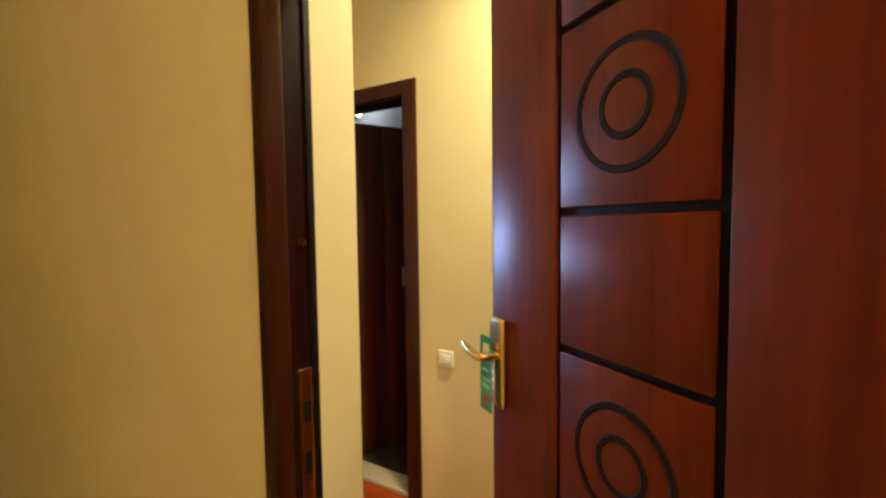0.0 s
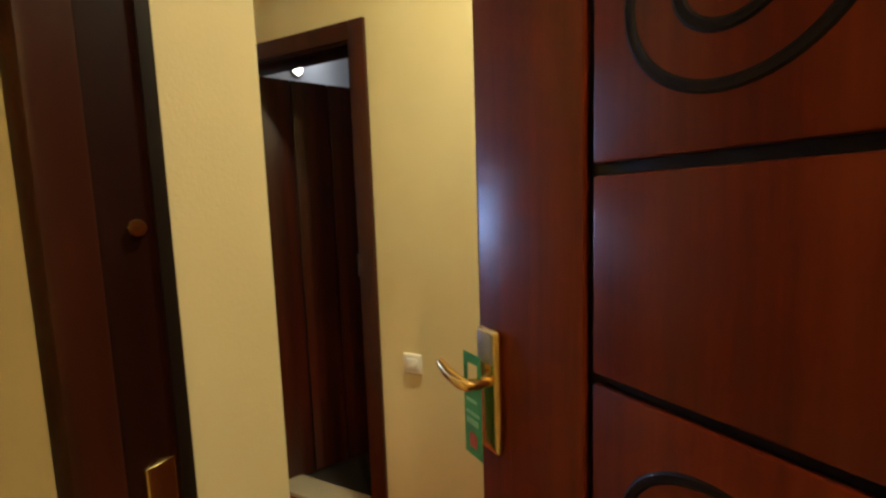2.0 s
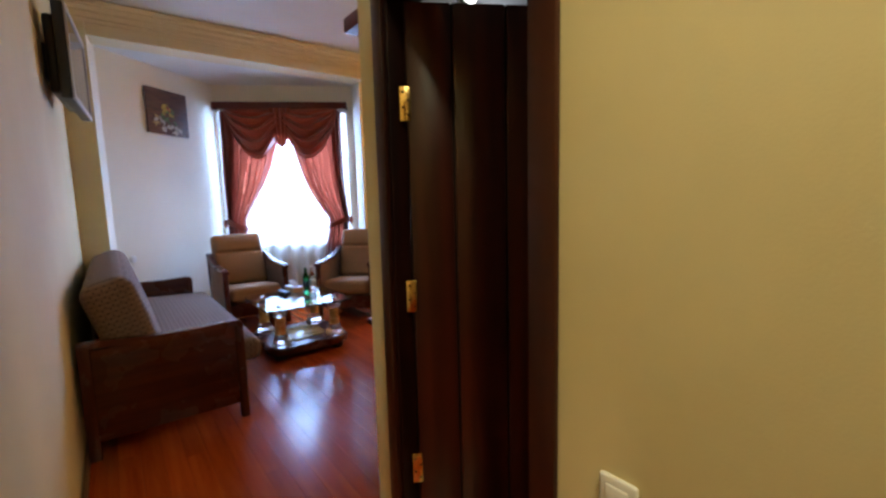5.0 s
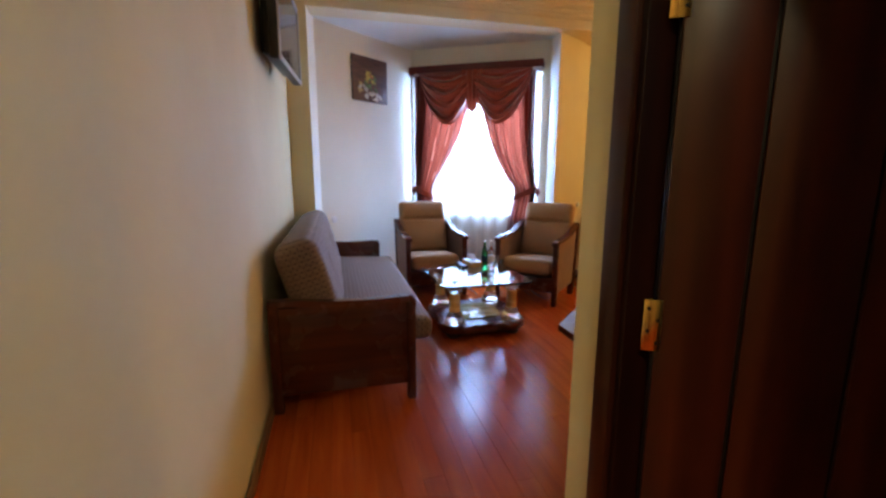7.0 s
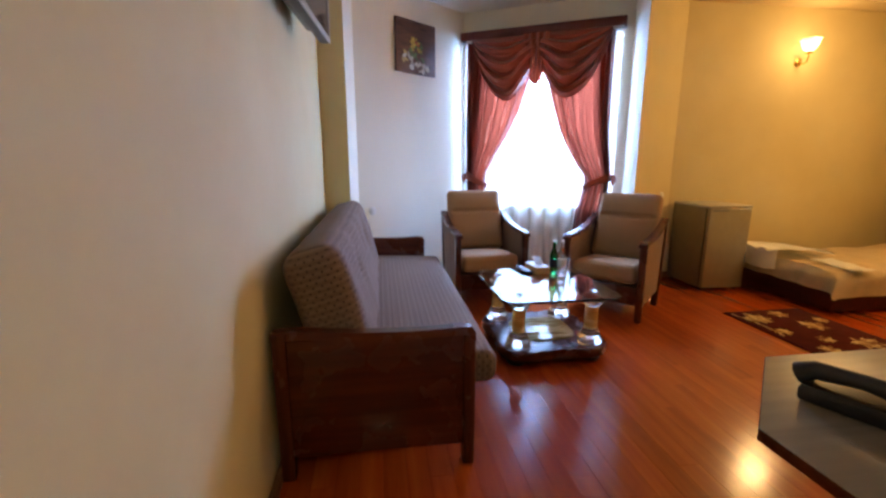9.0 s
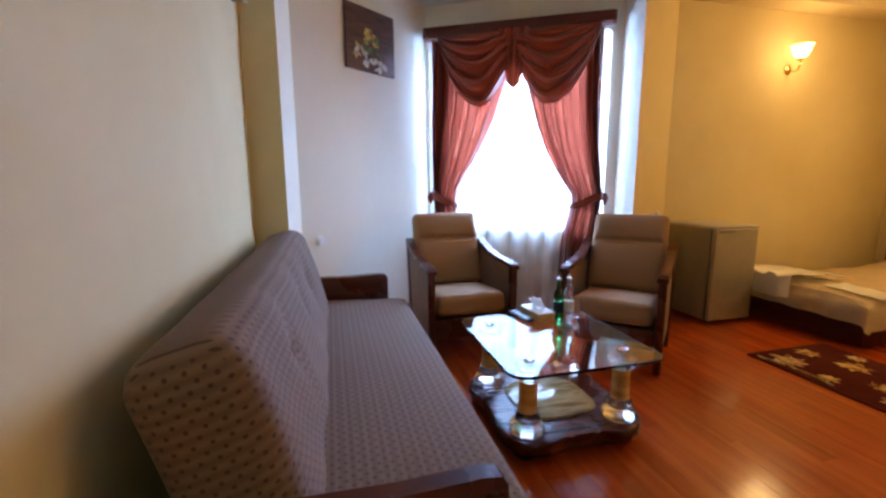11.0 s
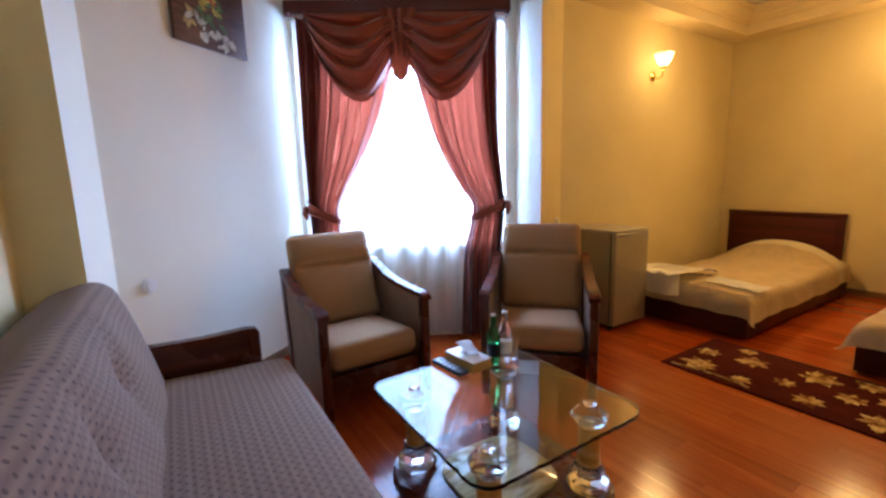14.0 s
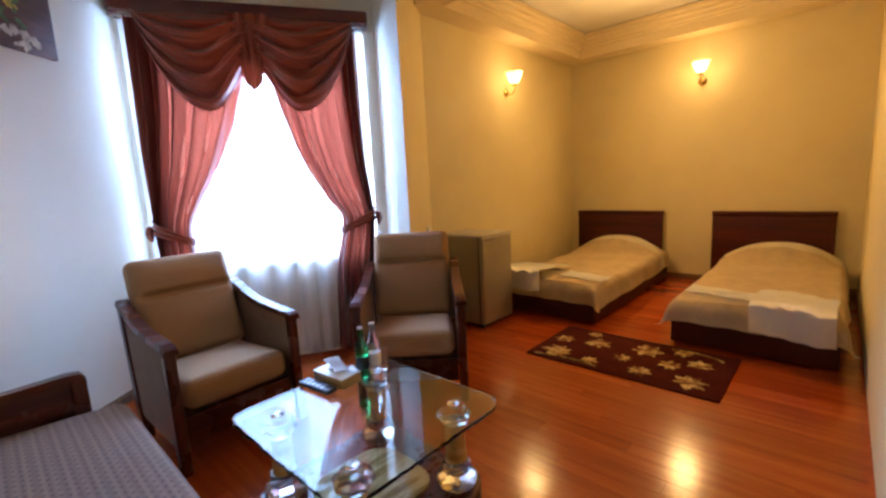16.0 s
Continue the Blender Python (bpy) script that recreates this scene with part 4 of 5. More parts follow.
for y0 in (0.0, SL - 0.06):
    bm = B()
    box(bm, 0.03, y0 + 0.012, 0.10, SD - 0.05, y0 + 0.048, 0.605, 0.006)
    arm = part("arm_panel", bm, M_FURN, sofa)
    bm = B()
    pts = [(-0.01, 0.645), (0.10, 0.648), (0.3, 0.630), (0.55, 0.624), (SD - 0.06, 0.632), (SD - 0.015, 0.626), (SD, 0.604)]
    lo = [bm.verts.new((x, y0 + 0.002, z - 0.034)) for x, z in pts] 
    lo2 = [bm.verts.new((x, y0 + 0.062, z - 0.034)) for x, z in pts]
    hi = [bm.verts.new((x, y0 + 0.008, z)) for x, z in pts]
    hi2 = [bm.verts.new((x, y0 + 0.056, z)) for x, z in pts]
    for a, b in ((lo, hi), (hi, hi2), (hi2, lo2), (lo2, lo)):
        for i in range(len(pts) - 1):
            bm.faces.new((a[i], a[i + 1], b[i + 1], b[i]))
    for i in (0, -1):
        bm.faces.new((lo[i], hi[i], hi2[i], lo2[i]))
    part("arm_rail", bm, M_FURN, sofa)
    bm = B()
    box(bm, SD - 0.052, y0, 0.0, SD, y0 + 0.058, 0.604, 0.012, 3)
    part("front_leg", bm, M_FURN_Z, sofa)
    bm = B()
    box(bm, -0.01, y0, 0.0, 0.045, y0 + 0.058, 0.64, 0.008)
    part("back_leg", bm, M_FURN_Z, sofa)
bm = B()
box(bm, 0.06, 0.06, 0.20, SD - 0.10, SL - 0.06, 0.335, 0.006)
part("bed_box", bm, M_FURN, sofa)


# ---- armchairs ----
def armchair(m):
    t = thing("armchair", "taupe striped armchair with dark wooden arms by the window", "armchair", m, group="armchairs by the window")
    w, f, k = 0.33, -0.36, 0.30
    b = B()
    pillow_box(b, -0.265, -0.30, -0.075, 0.265, 0.25, 0.075, 0.05, 0.014)
    part("seat", b, M_CHAIR, t, m=Matrix.Translation((0, -0.045, 0.350)) @ Matrix.Rotation(radians(-5), 4, "X"))
    back = Matrix.Translation((0, 0.205, 0.40)) @ Matrix.Rotation(radians(72), 4, "X")
    b = B()
    pillow_box(b, -0.275, 0.0, -0.062, 0.275, 0.605, 0.062, 0.046, 0.008, 40)
    for v in b.verts:
        if v.co.z > 0:
            inner = max(0.0, 1 - (abs(v.co.x) / 0.255) ** 8)
            v.co.z += inner * (0.014 * math.exp(-((v.co.y - 0.50) / 0.075) ** 2) + 0.010 * math.exp(-((v.co.y - 0.20) / 0.13) ** 2) - 0.034 * math.exp(-((v.co.y - 0.385) / 0.016) ** 2))
        v.co.x *= 1 - 0.05 * max(0, v.co.y - 0.4)
    part("backrest", b, M_CHAIR, t, "striped back cushion with a stitched tuck", m=back)
    b = B()
    box(b, -0.25, 0.07, -0.075, 0.25, 0.55, -0.058, 0.006)
    part("back_board", b, M_CHAIRSIDE, t, m=back)
    b = B()
    box(b, -0.28, -0.325, 0.13, 0.28, -0.29, 0.275, 0.006)
    part("front_rail", b, M_FURN, t)
    b = B()
    box(b, -0.28, -0.28, 0.14, 0.28, 0.25, 0.265, 0.006)
    part("base", b, M_CHAIRSIDE, t)
    for s in (-1, 1):
        x0, x1 = sorted((s * 0.285, s * 0.335))
        b = B()
        box(b, x0, -0.375, 0.0, x1, -0.32, 0.640, 0.012, 3)
        part("front_leg", b, M_FURN_Z, t)
        b = B()
        vs = [(0.20, 0.0), (0.27, 0.0), (0.365, 0.755), (0.32, 0.765)]
        lo = [b.verts.new((x0, y, z)) for y, z in vs]
        hi = [b.verts.new((x1, y, z)) for y, z in vs]
        b.faces.new(lo)
        b.faces.new(hi[::-1])
        for i in range(4):
            b.faces.new((lo[i], lo[(i + 1) % 4], hi[(i + 1) % 4], hi[i]))
        part("back_leg", b, M_FURN_Z, t)
        b = B()
        xa, xb = sorted((s * 0.297, s * 0.323))
        vs = [(-0.33, 0.13), (0.225, 0.13), (0.31, 0.730), (0.05, 0.665), (-0.33, 0.620)]
        lo = [b.verts.new((xa, y, z)) for y, z in vs]
        hi = [b.verts.new((xb, y, z)) for y, z in vs]
        b.faces.new(lo)
        b.faces.new(hi[::-1])
        for i in range(5):
            b.faces.new((lo[i], lo[(i + 1) % 5], hi[(i + 1) % 5], hi[i]))
        part("side_panel", b, M_CHAIRSIDE, t)
        b = B()
        line = [(-0.385, 0.640), (-0.36, 0.657), (-0.25, 0.662), (-0.08, 0.670), (0.08, 0.692), (0.22, 0.735), (0.34, 0.778)]
        ra, rb = sorted((s * 0.275, s * 0.345))
        q = [[b.verts.new((x, y, z + dz)) for y, z in line] for x, dz in ((ra, -0.022), (ra + 0.006, 0.004), (rb - 0.006, 0.004), (rb, -0.022))]
        for i in range(4):
            a, c = q[i], q[(i + 1) % 4]
            for j in range(len(line) - 1):
                b.faces.new((a[j], a[j + 1], c[j + 1], c[j]))
        for j in (0, -1):
            b.faces.new([r[j] for r in q])
        part("arm_rail", b, M_FURN, t, "glossy dark wooden arm rail")
    return t


chair = armchair(pose(3.08, 4.0, 0, 0, 0, 2))
copy_thing(chair, pose(4.18, 3.49, 0, 0, 0, -46))

# ---- glass coffee table ----
TX, TY = 3.215, 2.745
table = thing("coffee_table", "glass coffee table on amber columns and a dark wooden base", "coffee table", Matrix.Translation((TX, TY, 0)))


def lobed(n, a, b, lobe, r0):
    pts = []
    for i in range(n):
        t = 2 * math.pi * i / n
        c, s = math.cos(t), math.sin(t)
        k = (abs(c) ** 4 + abs(s) ** 4) ** -0.25
        k *= 1 - lobe * (0.5 + 0.5 * math.cos(4 * t)) + r0 * math.cos(12 * t)
        pts.append((a * k * c, b * k * s))
    return pts


bm = B()
prism(bm, lobed(96, 0.385, 0.385, 0.13, 0.02), 0.055, 0.115, 0.018, 3)
base = part("base", bm, M_FURN, table, "dark polished scalloped wooden base")
bm = B()
prism(bm, lobed(96, 0.36, 0.36, 0.12, 0.02), 0.035, 0.055)
part("base_moulding", bm, M_DARKWOOD, base)
for sx in (-1, 1):
    for sy in (-1, 1):
        bm = B()
        lathe(bm, [(0.055, 0.0), (0.065, 0.012), (0.06, 0.036)], sx * 0.25, sy * 0.25, 16)
        part("foot", bm, M_DARKWOOD, base)
bm = B()
prism(bm, lobed(64, 0.205, 0.195, 0.0, 0.006), 0.115, 0.127, 0.004)
part("stone_inlay", bm, M_STONE, table, "squarish banded onyx inlay")
for sx in (-1, 1):
    for sy in (-1, 1):
        bm = B()
        lathe(bm, [(0.045, 0.22), (0.043, 0.225), (0.041, 0.36), (0.043, 0.365)], sx * 0.245, sy * 0.25, 28)
        col = part("column", bm, M_ONYX, table, "amber stone column with clear faceted ends")
        bm = B()
        lathe(bm, [(0.078, 0.116), (0.088, 0.13), (0.082, 0.155), (0.060, 0.175), (0.064, 0.19), (0.052, 0.2185)], sx * 0.245, sy * 0.25, 16, 0.07)
        part("crystal_base", bm, M_ACRYLIC, col, smooth=False)
        bm = B()
        lathe(bm, [(0.044, 0.3665), (0.056, 0.378), (0.070, 0.398), (0.071, 0.412), (0.052, 0.430), (0.040, 0.4435)], sx * 0.245, sy * 0.25, 16, 0.07)
        part("crystal_capital", bm, M_ACRYLIC, col, smooth=False)
        bm = B()
        lathe(bm, [(0.026, 0.461), (0.024, 0.468), (0.014, 0.472)], sx * 0.245, sy * 0.25, 16)
        part("cap", bm, M_ACRYLIC, col)
# top with a rough chipped edge
pts = []
random.seed(3)
hw, hd, cr = 0.385, 0.40, 0.075
outline = []
for cx, cy, a0 in ((hw - cr, hd - cr, 0), (-hw + cr, hd - cr, 90), (-hw + cr, -hd + cr, 180), (hw - cr, -hd + cr, 270)):
    for k in range(9):
        a = radians(a0 + 90 * k / 8)
        outline.append((cx + cr * math.cos(a), cy + cr * math.sin(a)))
for i, p in enumerate(outline):
    q = outline[(i + 1) % len(outline)]
    n = max(1, int(math.dist(p, q) / 0.011))
    for k in range(n):
        j = 0.010 * (random.random() - 0.5)
        x, y = p[0] + (q[0] - p[0]) * k / n, p[1] + (q[1] - p[1]) * k / n
        r = math.hypot(x, y)
        pts.append((x + x / r * j, y + y / r * j))
bm = B()
prism(bm, pts, 0.445, 0.460, 0.002, 1)
bm.normal_update()
for fc in bm.faces:
    fc.material_index = 1 if abs(fc.normal.z) < 0.9 else 0
part("glass_top", bm, [M_TABLEGLASS, M_GLASSEDGE], table, "pale green glass top with a chipped edge", smooth=False)
TT = 0.4605
# things on the table
tissue = thing("tissue_box", "tan tissue box with a white tissue on the glass table", "tissue box", pose(3.290, 3.055, TT, 0, 0, -84))
bm = B()
box(bm, -0.100, -0.055, 0, 0.100, 0.055, 0.046, 0.003)
part("box", bm, M_BOXCARD, tissue)
bm = B()
box(bm, -0.101, -0.056, 0.046, 0.101, 0.056, 0.050, 0.001)
part("lid", bm, M_WHITEPLASTIC, tissue)
bm = B()
sheet(bm, lambda u, v: (-0.05 + 0.10 * u + 0.012 * math.sin(v * 5), 0.03 * (u - 0.5) + 0.016 * math.sin(u * 9 + v * 3) + 0.03 * v * (u - 0.3), 0.050 + 0.06 * v * (0.55 + 0.45 * math.sin(u * 3.1 + 0.4))), 18, 8)
thicken(bm, 0.001)
part("tissue", bm, M_PAPER, tissue)
remote = thing("remote_control", "black remote control lying on the glass table", "remote control", pose(3.193, 3.065, TT, 0, 0, -84))
bm = B()
box(bm, -0.102, -0.029, 0, 0.102, 0.029, 0.020, 0.007, 3)
part("body", bm, M_DARKPLATE, remote)
for i in range(5):
    for j in range(3):
        bm = B()
        box(bm, -0.08 + 0.030 * i, -0.017 + 0.013 * j, 0.020, -0.066 + 0.030 * i, -0.009 + 0.013 * j, 0.0222, 0.001, 1)
        part("key", bm, M_GREYSENSOR, remote)


def bottle(x, y, mat, h, r, label, cap):
    t = thing("bottle", label, "bottle", pose(x, y, TT))
    b = B()
    lathe(b, [(r * 0.85, 0), (r, 0.008), (r, h * 0.52), (r * 0.92, h * 0.6), (r * 0.45, h * 0.76), (r * 0.38, h * 0.93), (r * 0.42, h * 0.94), (r * 0.42, h * 0.96)], seg=28)
    part("glass", b, mat, t)
    b = B()
    lathe(b, [(r * 0.46, h * 0.961), (r * 0.48, h * 0.985), (r * 0.4, h)], seg=20, facet=0.08)
    part("cap", b, cap, t)
    b = B()
    n = 32
    lathe(b, [(r + 0.0006, h * 0.18), (r + 0.0008, h * 0.185), (r + 0.0008, h * 0.42), (r + 0.0006, h * 0.425)], seg=n)
    part("label_band", b, M_DARKPLATE if mat is M_GREENGLASS else M_PAPER, t)


def tumbler(x, y, label):
    t = thing("drinking_glass", label, "glass", pose(x, y, TT), group="drinking glasses")
    b = B()
    lathe(b, [(0.024, 0), (0.026, 0.004), (0.035, 0.10), (0.033, 0.10), (0.0245, 0.010), (0.004, 0.009)], seg=24)
    part("tumbler", b, M_GLASS, t)


bottle(3.395, 2.995, M_GREENGLASS, 0.24, 0.031, "green glass water bottle on the glass table", M_STEEL)
bottle(3.455, 2.985, M_GLASS, 0.245, 0.032, "clear glass water bottle on the glass table", M_WHITEPLASTIC)
tumbler(3.50, 2.985, "clear drinking glass beside the bottles")
tumbler(3.50, 3.07, "clear drinking glass beside the bottles")

# ---- fridge ----
fridge = thing("fridge", "small silver-grey fridge standing by the cream wall", "fridge", Matrix.Translation((5.25, 3.70, 0)))
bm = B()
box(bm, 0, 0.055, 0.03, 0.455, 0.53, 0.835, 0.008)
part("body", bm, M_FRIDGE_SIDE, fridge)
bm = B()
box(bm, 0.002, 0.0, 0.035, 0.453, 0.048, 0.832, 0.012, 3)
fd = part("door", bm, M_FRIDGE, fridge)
bm = B()
box(bm, 0.03, -0.003, 0.80, 0.20, 0.0, 0.822, 0.001)
part("handle_recess", bm, M_GREYSENSOR, fd)
bm = B()
box(bm, 0.006, 0.048, 0.05, 0.449, 0.055, 0.82)
part("gasket", bm, M_BLACK, fridge)
bm = B()
box(bm, -0.003, 0.0, 0.836, 0.458, 0.53, 0.856, 0.006)
part("top", bm, M_SILVER, fridge)
for x in (0.04, 0.415):
    for y in (0.06, 0.49):
        bm = B()
        lathe(bm, [(0.018, 0), (0.018, 0.03)], x, y, 14)
        part("foot", bm, M_BLACK, fridge)


# ---- beds ----
def bed(y0, y1, x0, label, towel_y, pile, hb_off=0.125):
    x1 = 8.145
    w = y1 - y0
    t = thing("bed", label, "bed", Matrix.Translation((x0, y0, 0)), group="single beds")
    L = x1 - x0
    b = B()
    box(b, 0.0, 0.0, 0.02, L - 0.06, w, 0.235, 0.006)
    part("base", b, M_HEAD, t)
    b = B()
    box(b, L - 0.055, hb_off - 0.05, 0.0, L - 0.012, hb_off + w + 0.05, 0.835, 0.006)
    hb = part("headboard", b, M_HEAD, t)
    b = B()
    box(b, L - 0.068, hb_off - 0.055, 0.800, L - 0.006, hb_off + w + 0.053, 0.846, 0.006)
    part("top_rail", b, M_HEAD, hb)
    b = B()
    box(b, L - 0.062, hb_off + 0.03, 0.30, L - 0.055, hb_off + w - 0.03, 0.77, 0.004)
    part("panel", b, M_HEAD, hb)
    b = B()
    box(b, 0.01, 0.01, 0.236, L - 0.075, w - 0.01, 0.335, 0.03, 3)
    part("mattress", b, M_TOWEL, t)

    # spread: flat top, hanging sides, corners falling as points
    def top(x):
        return 0.345 + 0.02 * math.exp(-((x - (L - 0.36)) / 0.21) ** 2)

    def sp(u, v):
        x = -0.13 + (L - 0.10 + 0.13) * u
        s = -0.17 + (w + 0.34) * v
        z = top(max(0, x))
        arch = 1 - min(1, abs(2 * s / w - 1)) ** 2.2
        z += 0.165 * arch * math.exp(-((x - (L - 0.34)) / (0.24 if x < L - 0.34 else 0.16)) ** 2)
        dx, dy = max(0, 0.02 - x), max(0, 0.015 - s, s - (w - 0.015))
        px, py = max(x, -0.012 - 0.05 * dx), min(max(s, -0.012), w + 0.012)
        side = -1 if s < w / 2 else 1
        drop = max(dx, dy) if not (dx and dy) else min(0.185, math.hypot(dx, dy))
        py += side * dy * (0.16 + (0.30 * dx / 0.15 if dx else 0))
        px -= dx * 0.12 + (0.30 * dx * dy / 0.15)
        z -= drop
        z += 0.006 * math.sin(x * 13 + s * 5) * (1 if drop == 0 else 0.3) + 0.02 * math.exp(-((s - w / 2) / (w * 0.42)) ** 4) * (drop == 0)
        wave = (0.007 * math.sin(x * 8.3 + 1) + 0.005 * math.sin(x * 19)) * min(1, dy * 9)
        py += side * wave
        px += 0.012 * math.sin(s * 24) * min(1, dx * 9)
        return (px, py, z)

    b = B()
    sheet(b, sp, 70, 56)
    thicken(b, 0.005)
    spread = part("bedspread", b, M_BED, t, "beige satin bedspread hanging over the sides")
    b = B()
    sheet(b, lambda u, v: (lambda p: (p[0], p[1] + (0.007 if v > 0.5 else -0.007), p[2] + 0.008))(sp(0.835 + 0.075 * u + 0.010 * (1 - (2 * v - 1) ** 2) + 0.003 * math.sin(v * 30) * (1 - u), v)), 14, 56)
    thicken(b, 0.004)
    part("turned_edge", b, M_BEDCREAM, t, "cream lining turned back at the pillow")
    # folded towels
    tw = thing("towel", "white folded towel lying over the foot of the bed", "towel", Matrix.Translation((x0, y0, 0)), group="white towels")
    b = B()

    def tf(u, v):
        s = towel_y + (0.44 + pile) * v
        d = -0.19 - 0.02 * math.sin(v * 5) + (0.62 + 2 * pile) * u
        p = sp((max(d, 0.03) + 0.13) / (L + 0.03), (s + 0.17) / (w + 0.34))
        z = p[2] + 0.030 + pile * (1 - u) ** 0.5 * min(1, 9 * (1 - u)) + 0.006 * math.sin(u * 11 + v * 6) + 0.004 * math.sin(v * 23)
        x = d
        if d < 0.03:
            z -= (0.03 - d) * 0.95
            x = -0.060 - 0.05 * (0.03 - d) - 0.012 * math.sin(v * 9) * min(1, (0.03 - d) * 8)
        return (x, s + 0.012 * math.sin(u * 4), z)
    sheet(b, tf, 30, 16)
    thicken(b, 0.024)
    soften(b)
    part("cloth", b, M_TOWEL, tw)
    t2 = thing("towel", "white flat folded towel lying across the bedspread", "towel", Matrix.Translation((x0, y0, 0)), group="white towels")
    b = B()
    o = 0.46 if towel_y < 0.3 else -0.52
    sheet(b, lambda u, v: (0.12 + 0.24 * u + 0.10 * v, towel_y + o + 0.46 * v, top(0.3) + 0.034 + 0.004 * math.sin(u * 8 + v * 12)), 14, 20)
    thicken(b, 0.026)
    soften(b)
    part("cloth", b, M_TOWEL, t2)


bed(2.96, 3.97, 5.87, "single bed with beige bedspread and folded white towels", 0.50, 0.085)
bed(1.34, 2.32, 5.83, "single bed with beige bedspread along the wall", 0.02, 0.012)

# ---- rug ----
rug = thing("rug", "maroon rug with cream leaves on the laminate floor", "rug", Matrix.Translation((5.00, 1.84, 0)))
bm = B()
box(bm, 0, 0, 0.001, 0.735, 1.28, 0.011, 0.004)
part("field", bm, M_RUG, rug)


def leaf(bm, cx, cy, r, a, z):
    """A seven-lobed pointed leaf with toothed edges; the lobes overlap at the heart."""
    for k in range(7):
        th = a + 2 * math.pi * k / 7 + 0.22 * math.sin(7 * k + cx * 9)
        rr = r * (0.80 + 0.38 * abs(math.sin(3.3 * k + cy * 11)))
        d, n = Vector((math.cos(th), math.sin(th), 0)), Vector((-math.sin(th), math.cos(th), 0))
        o = Vector((cx, cy, z + 0.0002 * k))
        rim = ((0.0, 0.0), (0.22, -0.20), (0.42, -0.24), (0.50, -0.38), (0.66, -0.24), (0.86, -0.20), (0.92, -0.10), (1.18, 0.02), (0.94, 0.12), (0.84, 0.22), (0.66, 0.22), (0.52, 0.36), (0.40, 0.22), (0.20, 0.18))
        vs = [bm.verts.new(o + d * rr * f + n * rr * g) for f, g in rim]
        c = bm.verts.new(o + d * rr * 0.55 + Vector((0, 0, 0.0015)))
        for i in range(len(vs)):
            bm.faces.new((vs[i], vs[(i + 1) % len(vs)], c))


random.seed(11)
for cx, cy, r in ((0.16, 1.10, 0.12), (0.42, 1.16, 0.07), (0.13, 0.83, 0.065), (0.47, 0.90, 0.085), (0.30, 0.66, 0.05), (0.15, 0.50, 0.08), (0.52, 0.56, 0.11), (0.16, 0.20, 0.10), (0.36, 0.36, 0.06), (0.46, 0.20, 0.08), (0.62, 0.34, 0.06), (0.64, 1.0, 0.05)):
    bm = B()
    leaf(bm, cx, cy, r, random.random() * 6, 0.0125)
    part("leaf", bm, M_RUGLEAF, rug)
for a, b2, c in (((0.03, 1.22), (0.10, 0.95), (0.05, 0.75)), ((0.60, 0.08), (0.70, 0.2), (0.66, 0.42))):
    bm = B()
    tube(bm, [(*[(1 - k / 8) ** 2 * p + 2 * k / 8 * (1 - k / 8) * q + (k / 8) ** 2 * s for p, q, s in zip(a, b2, c)], 0.011) for k in range(9)], 0.008, 6)
    part("stem", bm, M_RUGLEAF, rug)


# ---- sconces ----
def sconce(m, label):
    t = thing("wall_sconce", label, "wall lamp", m, group="wall sconces")
    b = B()
    lathe(b, [(0.045, 0), (0.045, 0.006), (0.032, 0.016), (0.014, 0.022), (0.006, 0.024)], seg=24)
    part("wall_plate", b, M_BRASS, t, m=Matrix.Rotation(radians(90), 4, "X"))
    b = B()
    tube(b, [(0, -0.02, 0), (0, -0.06, -0.03), (0, -0.10, -0.02), (0, -0.115, 0.03), (0, -0.115, 0.06)], 0.008, 10)
    part("arm", b, M_BRASS, t)
    b = B()
    lathe(b, [(0.012, 0.055), (0.028, 0.065), (0.030, 0.075), (0.02, 0.082)], 0, -0.115, 20)
    part("cup", b, M_BRASS, t)
    b = B()
    n = 32
    prof = [(0.025, 0.08), (0.05, 0.10), (0.068, 0.14), (0.075, 0.175), (0.088, 0.20)]
    rings = [[b.verts.new(((r + 0.008 * math.cos(6 * 2 * math.pi * i / n) * j / 4) * math.cos(2 * math.pi * i / n), -0.115 + (r + 0.008 * math.cos(12 * math.pi * i / n) * j / 4) * math.sin(2 * math.pi * i / n), z)) for i in range(n)] for j, (r, z) in enumerate(prof)]
    for a, c in zip(rings, rings[1:]):
        for i in range(n):
            b.faces.new((a[i], a[(i + 1) % n], c[(i + 1) % n], c[i]))
    part("shade", b, M_SHADE, t, "lit frosted glass flower shade")
    lamp_at("sconce_light", "POINT", SCONCE_POWER, (1.0, 0.58, 0.21), m @ Matrix.Translation((0, -0.26, 0.12)), 0.05)
    # added spot before the shade, a fill that spreads even warm light forward into the room
    sp = lamp_at("sconce_throw", "SPOT", SCONCE_FILL, (1.0, 0.58, 0.21), m @ Matrix.Translation((0, -0.26, 0.12)) @ Matrix.Rotation(radians(-72), 4, "X"), 0.06)
    sp.data.spot_size, sp.data.spot_blend = radians(172), 1.0


sconce(pose(6.53, 4.269, 2.30), "lit brass wall sconce with frosted flower shade")
sconce(pose(8.149, 2.66, 2.33, 0, 0, -90), "lit brass wall sconce above between the beds")

# ---- television on the sofa wall ----
tv = thing("television", "flat black television on a wall bracket above the sofa", "television", Matrix.Translation((1.80, 2.36, 1.95)) @ Matrix.Rotation(radians(-4), 4, "Z"))
bm = B()
box(bm, -0.03, -0.40, 0.0, 0.022, 0.40, 0.52, 0.012, 3)
body = part("casing", bm, M_BLACK, tv)
bm = B()
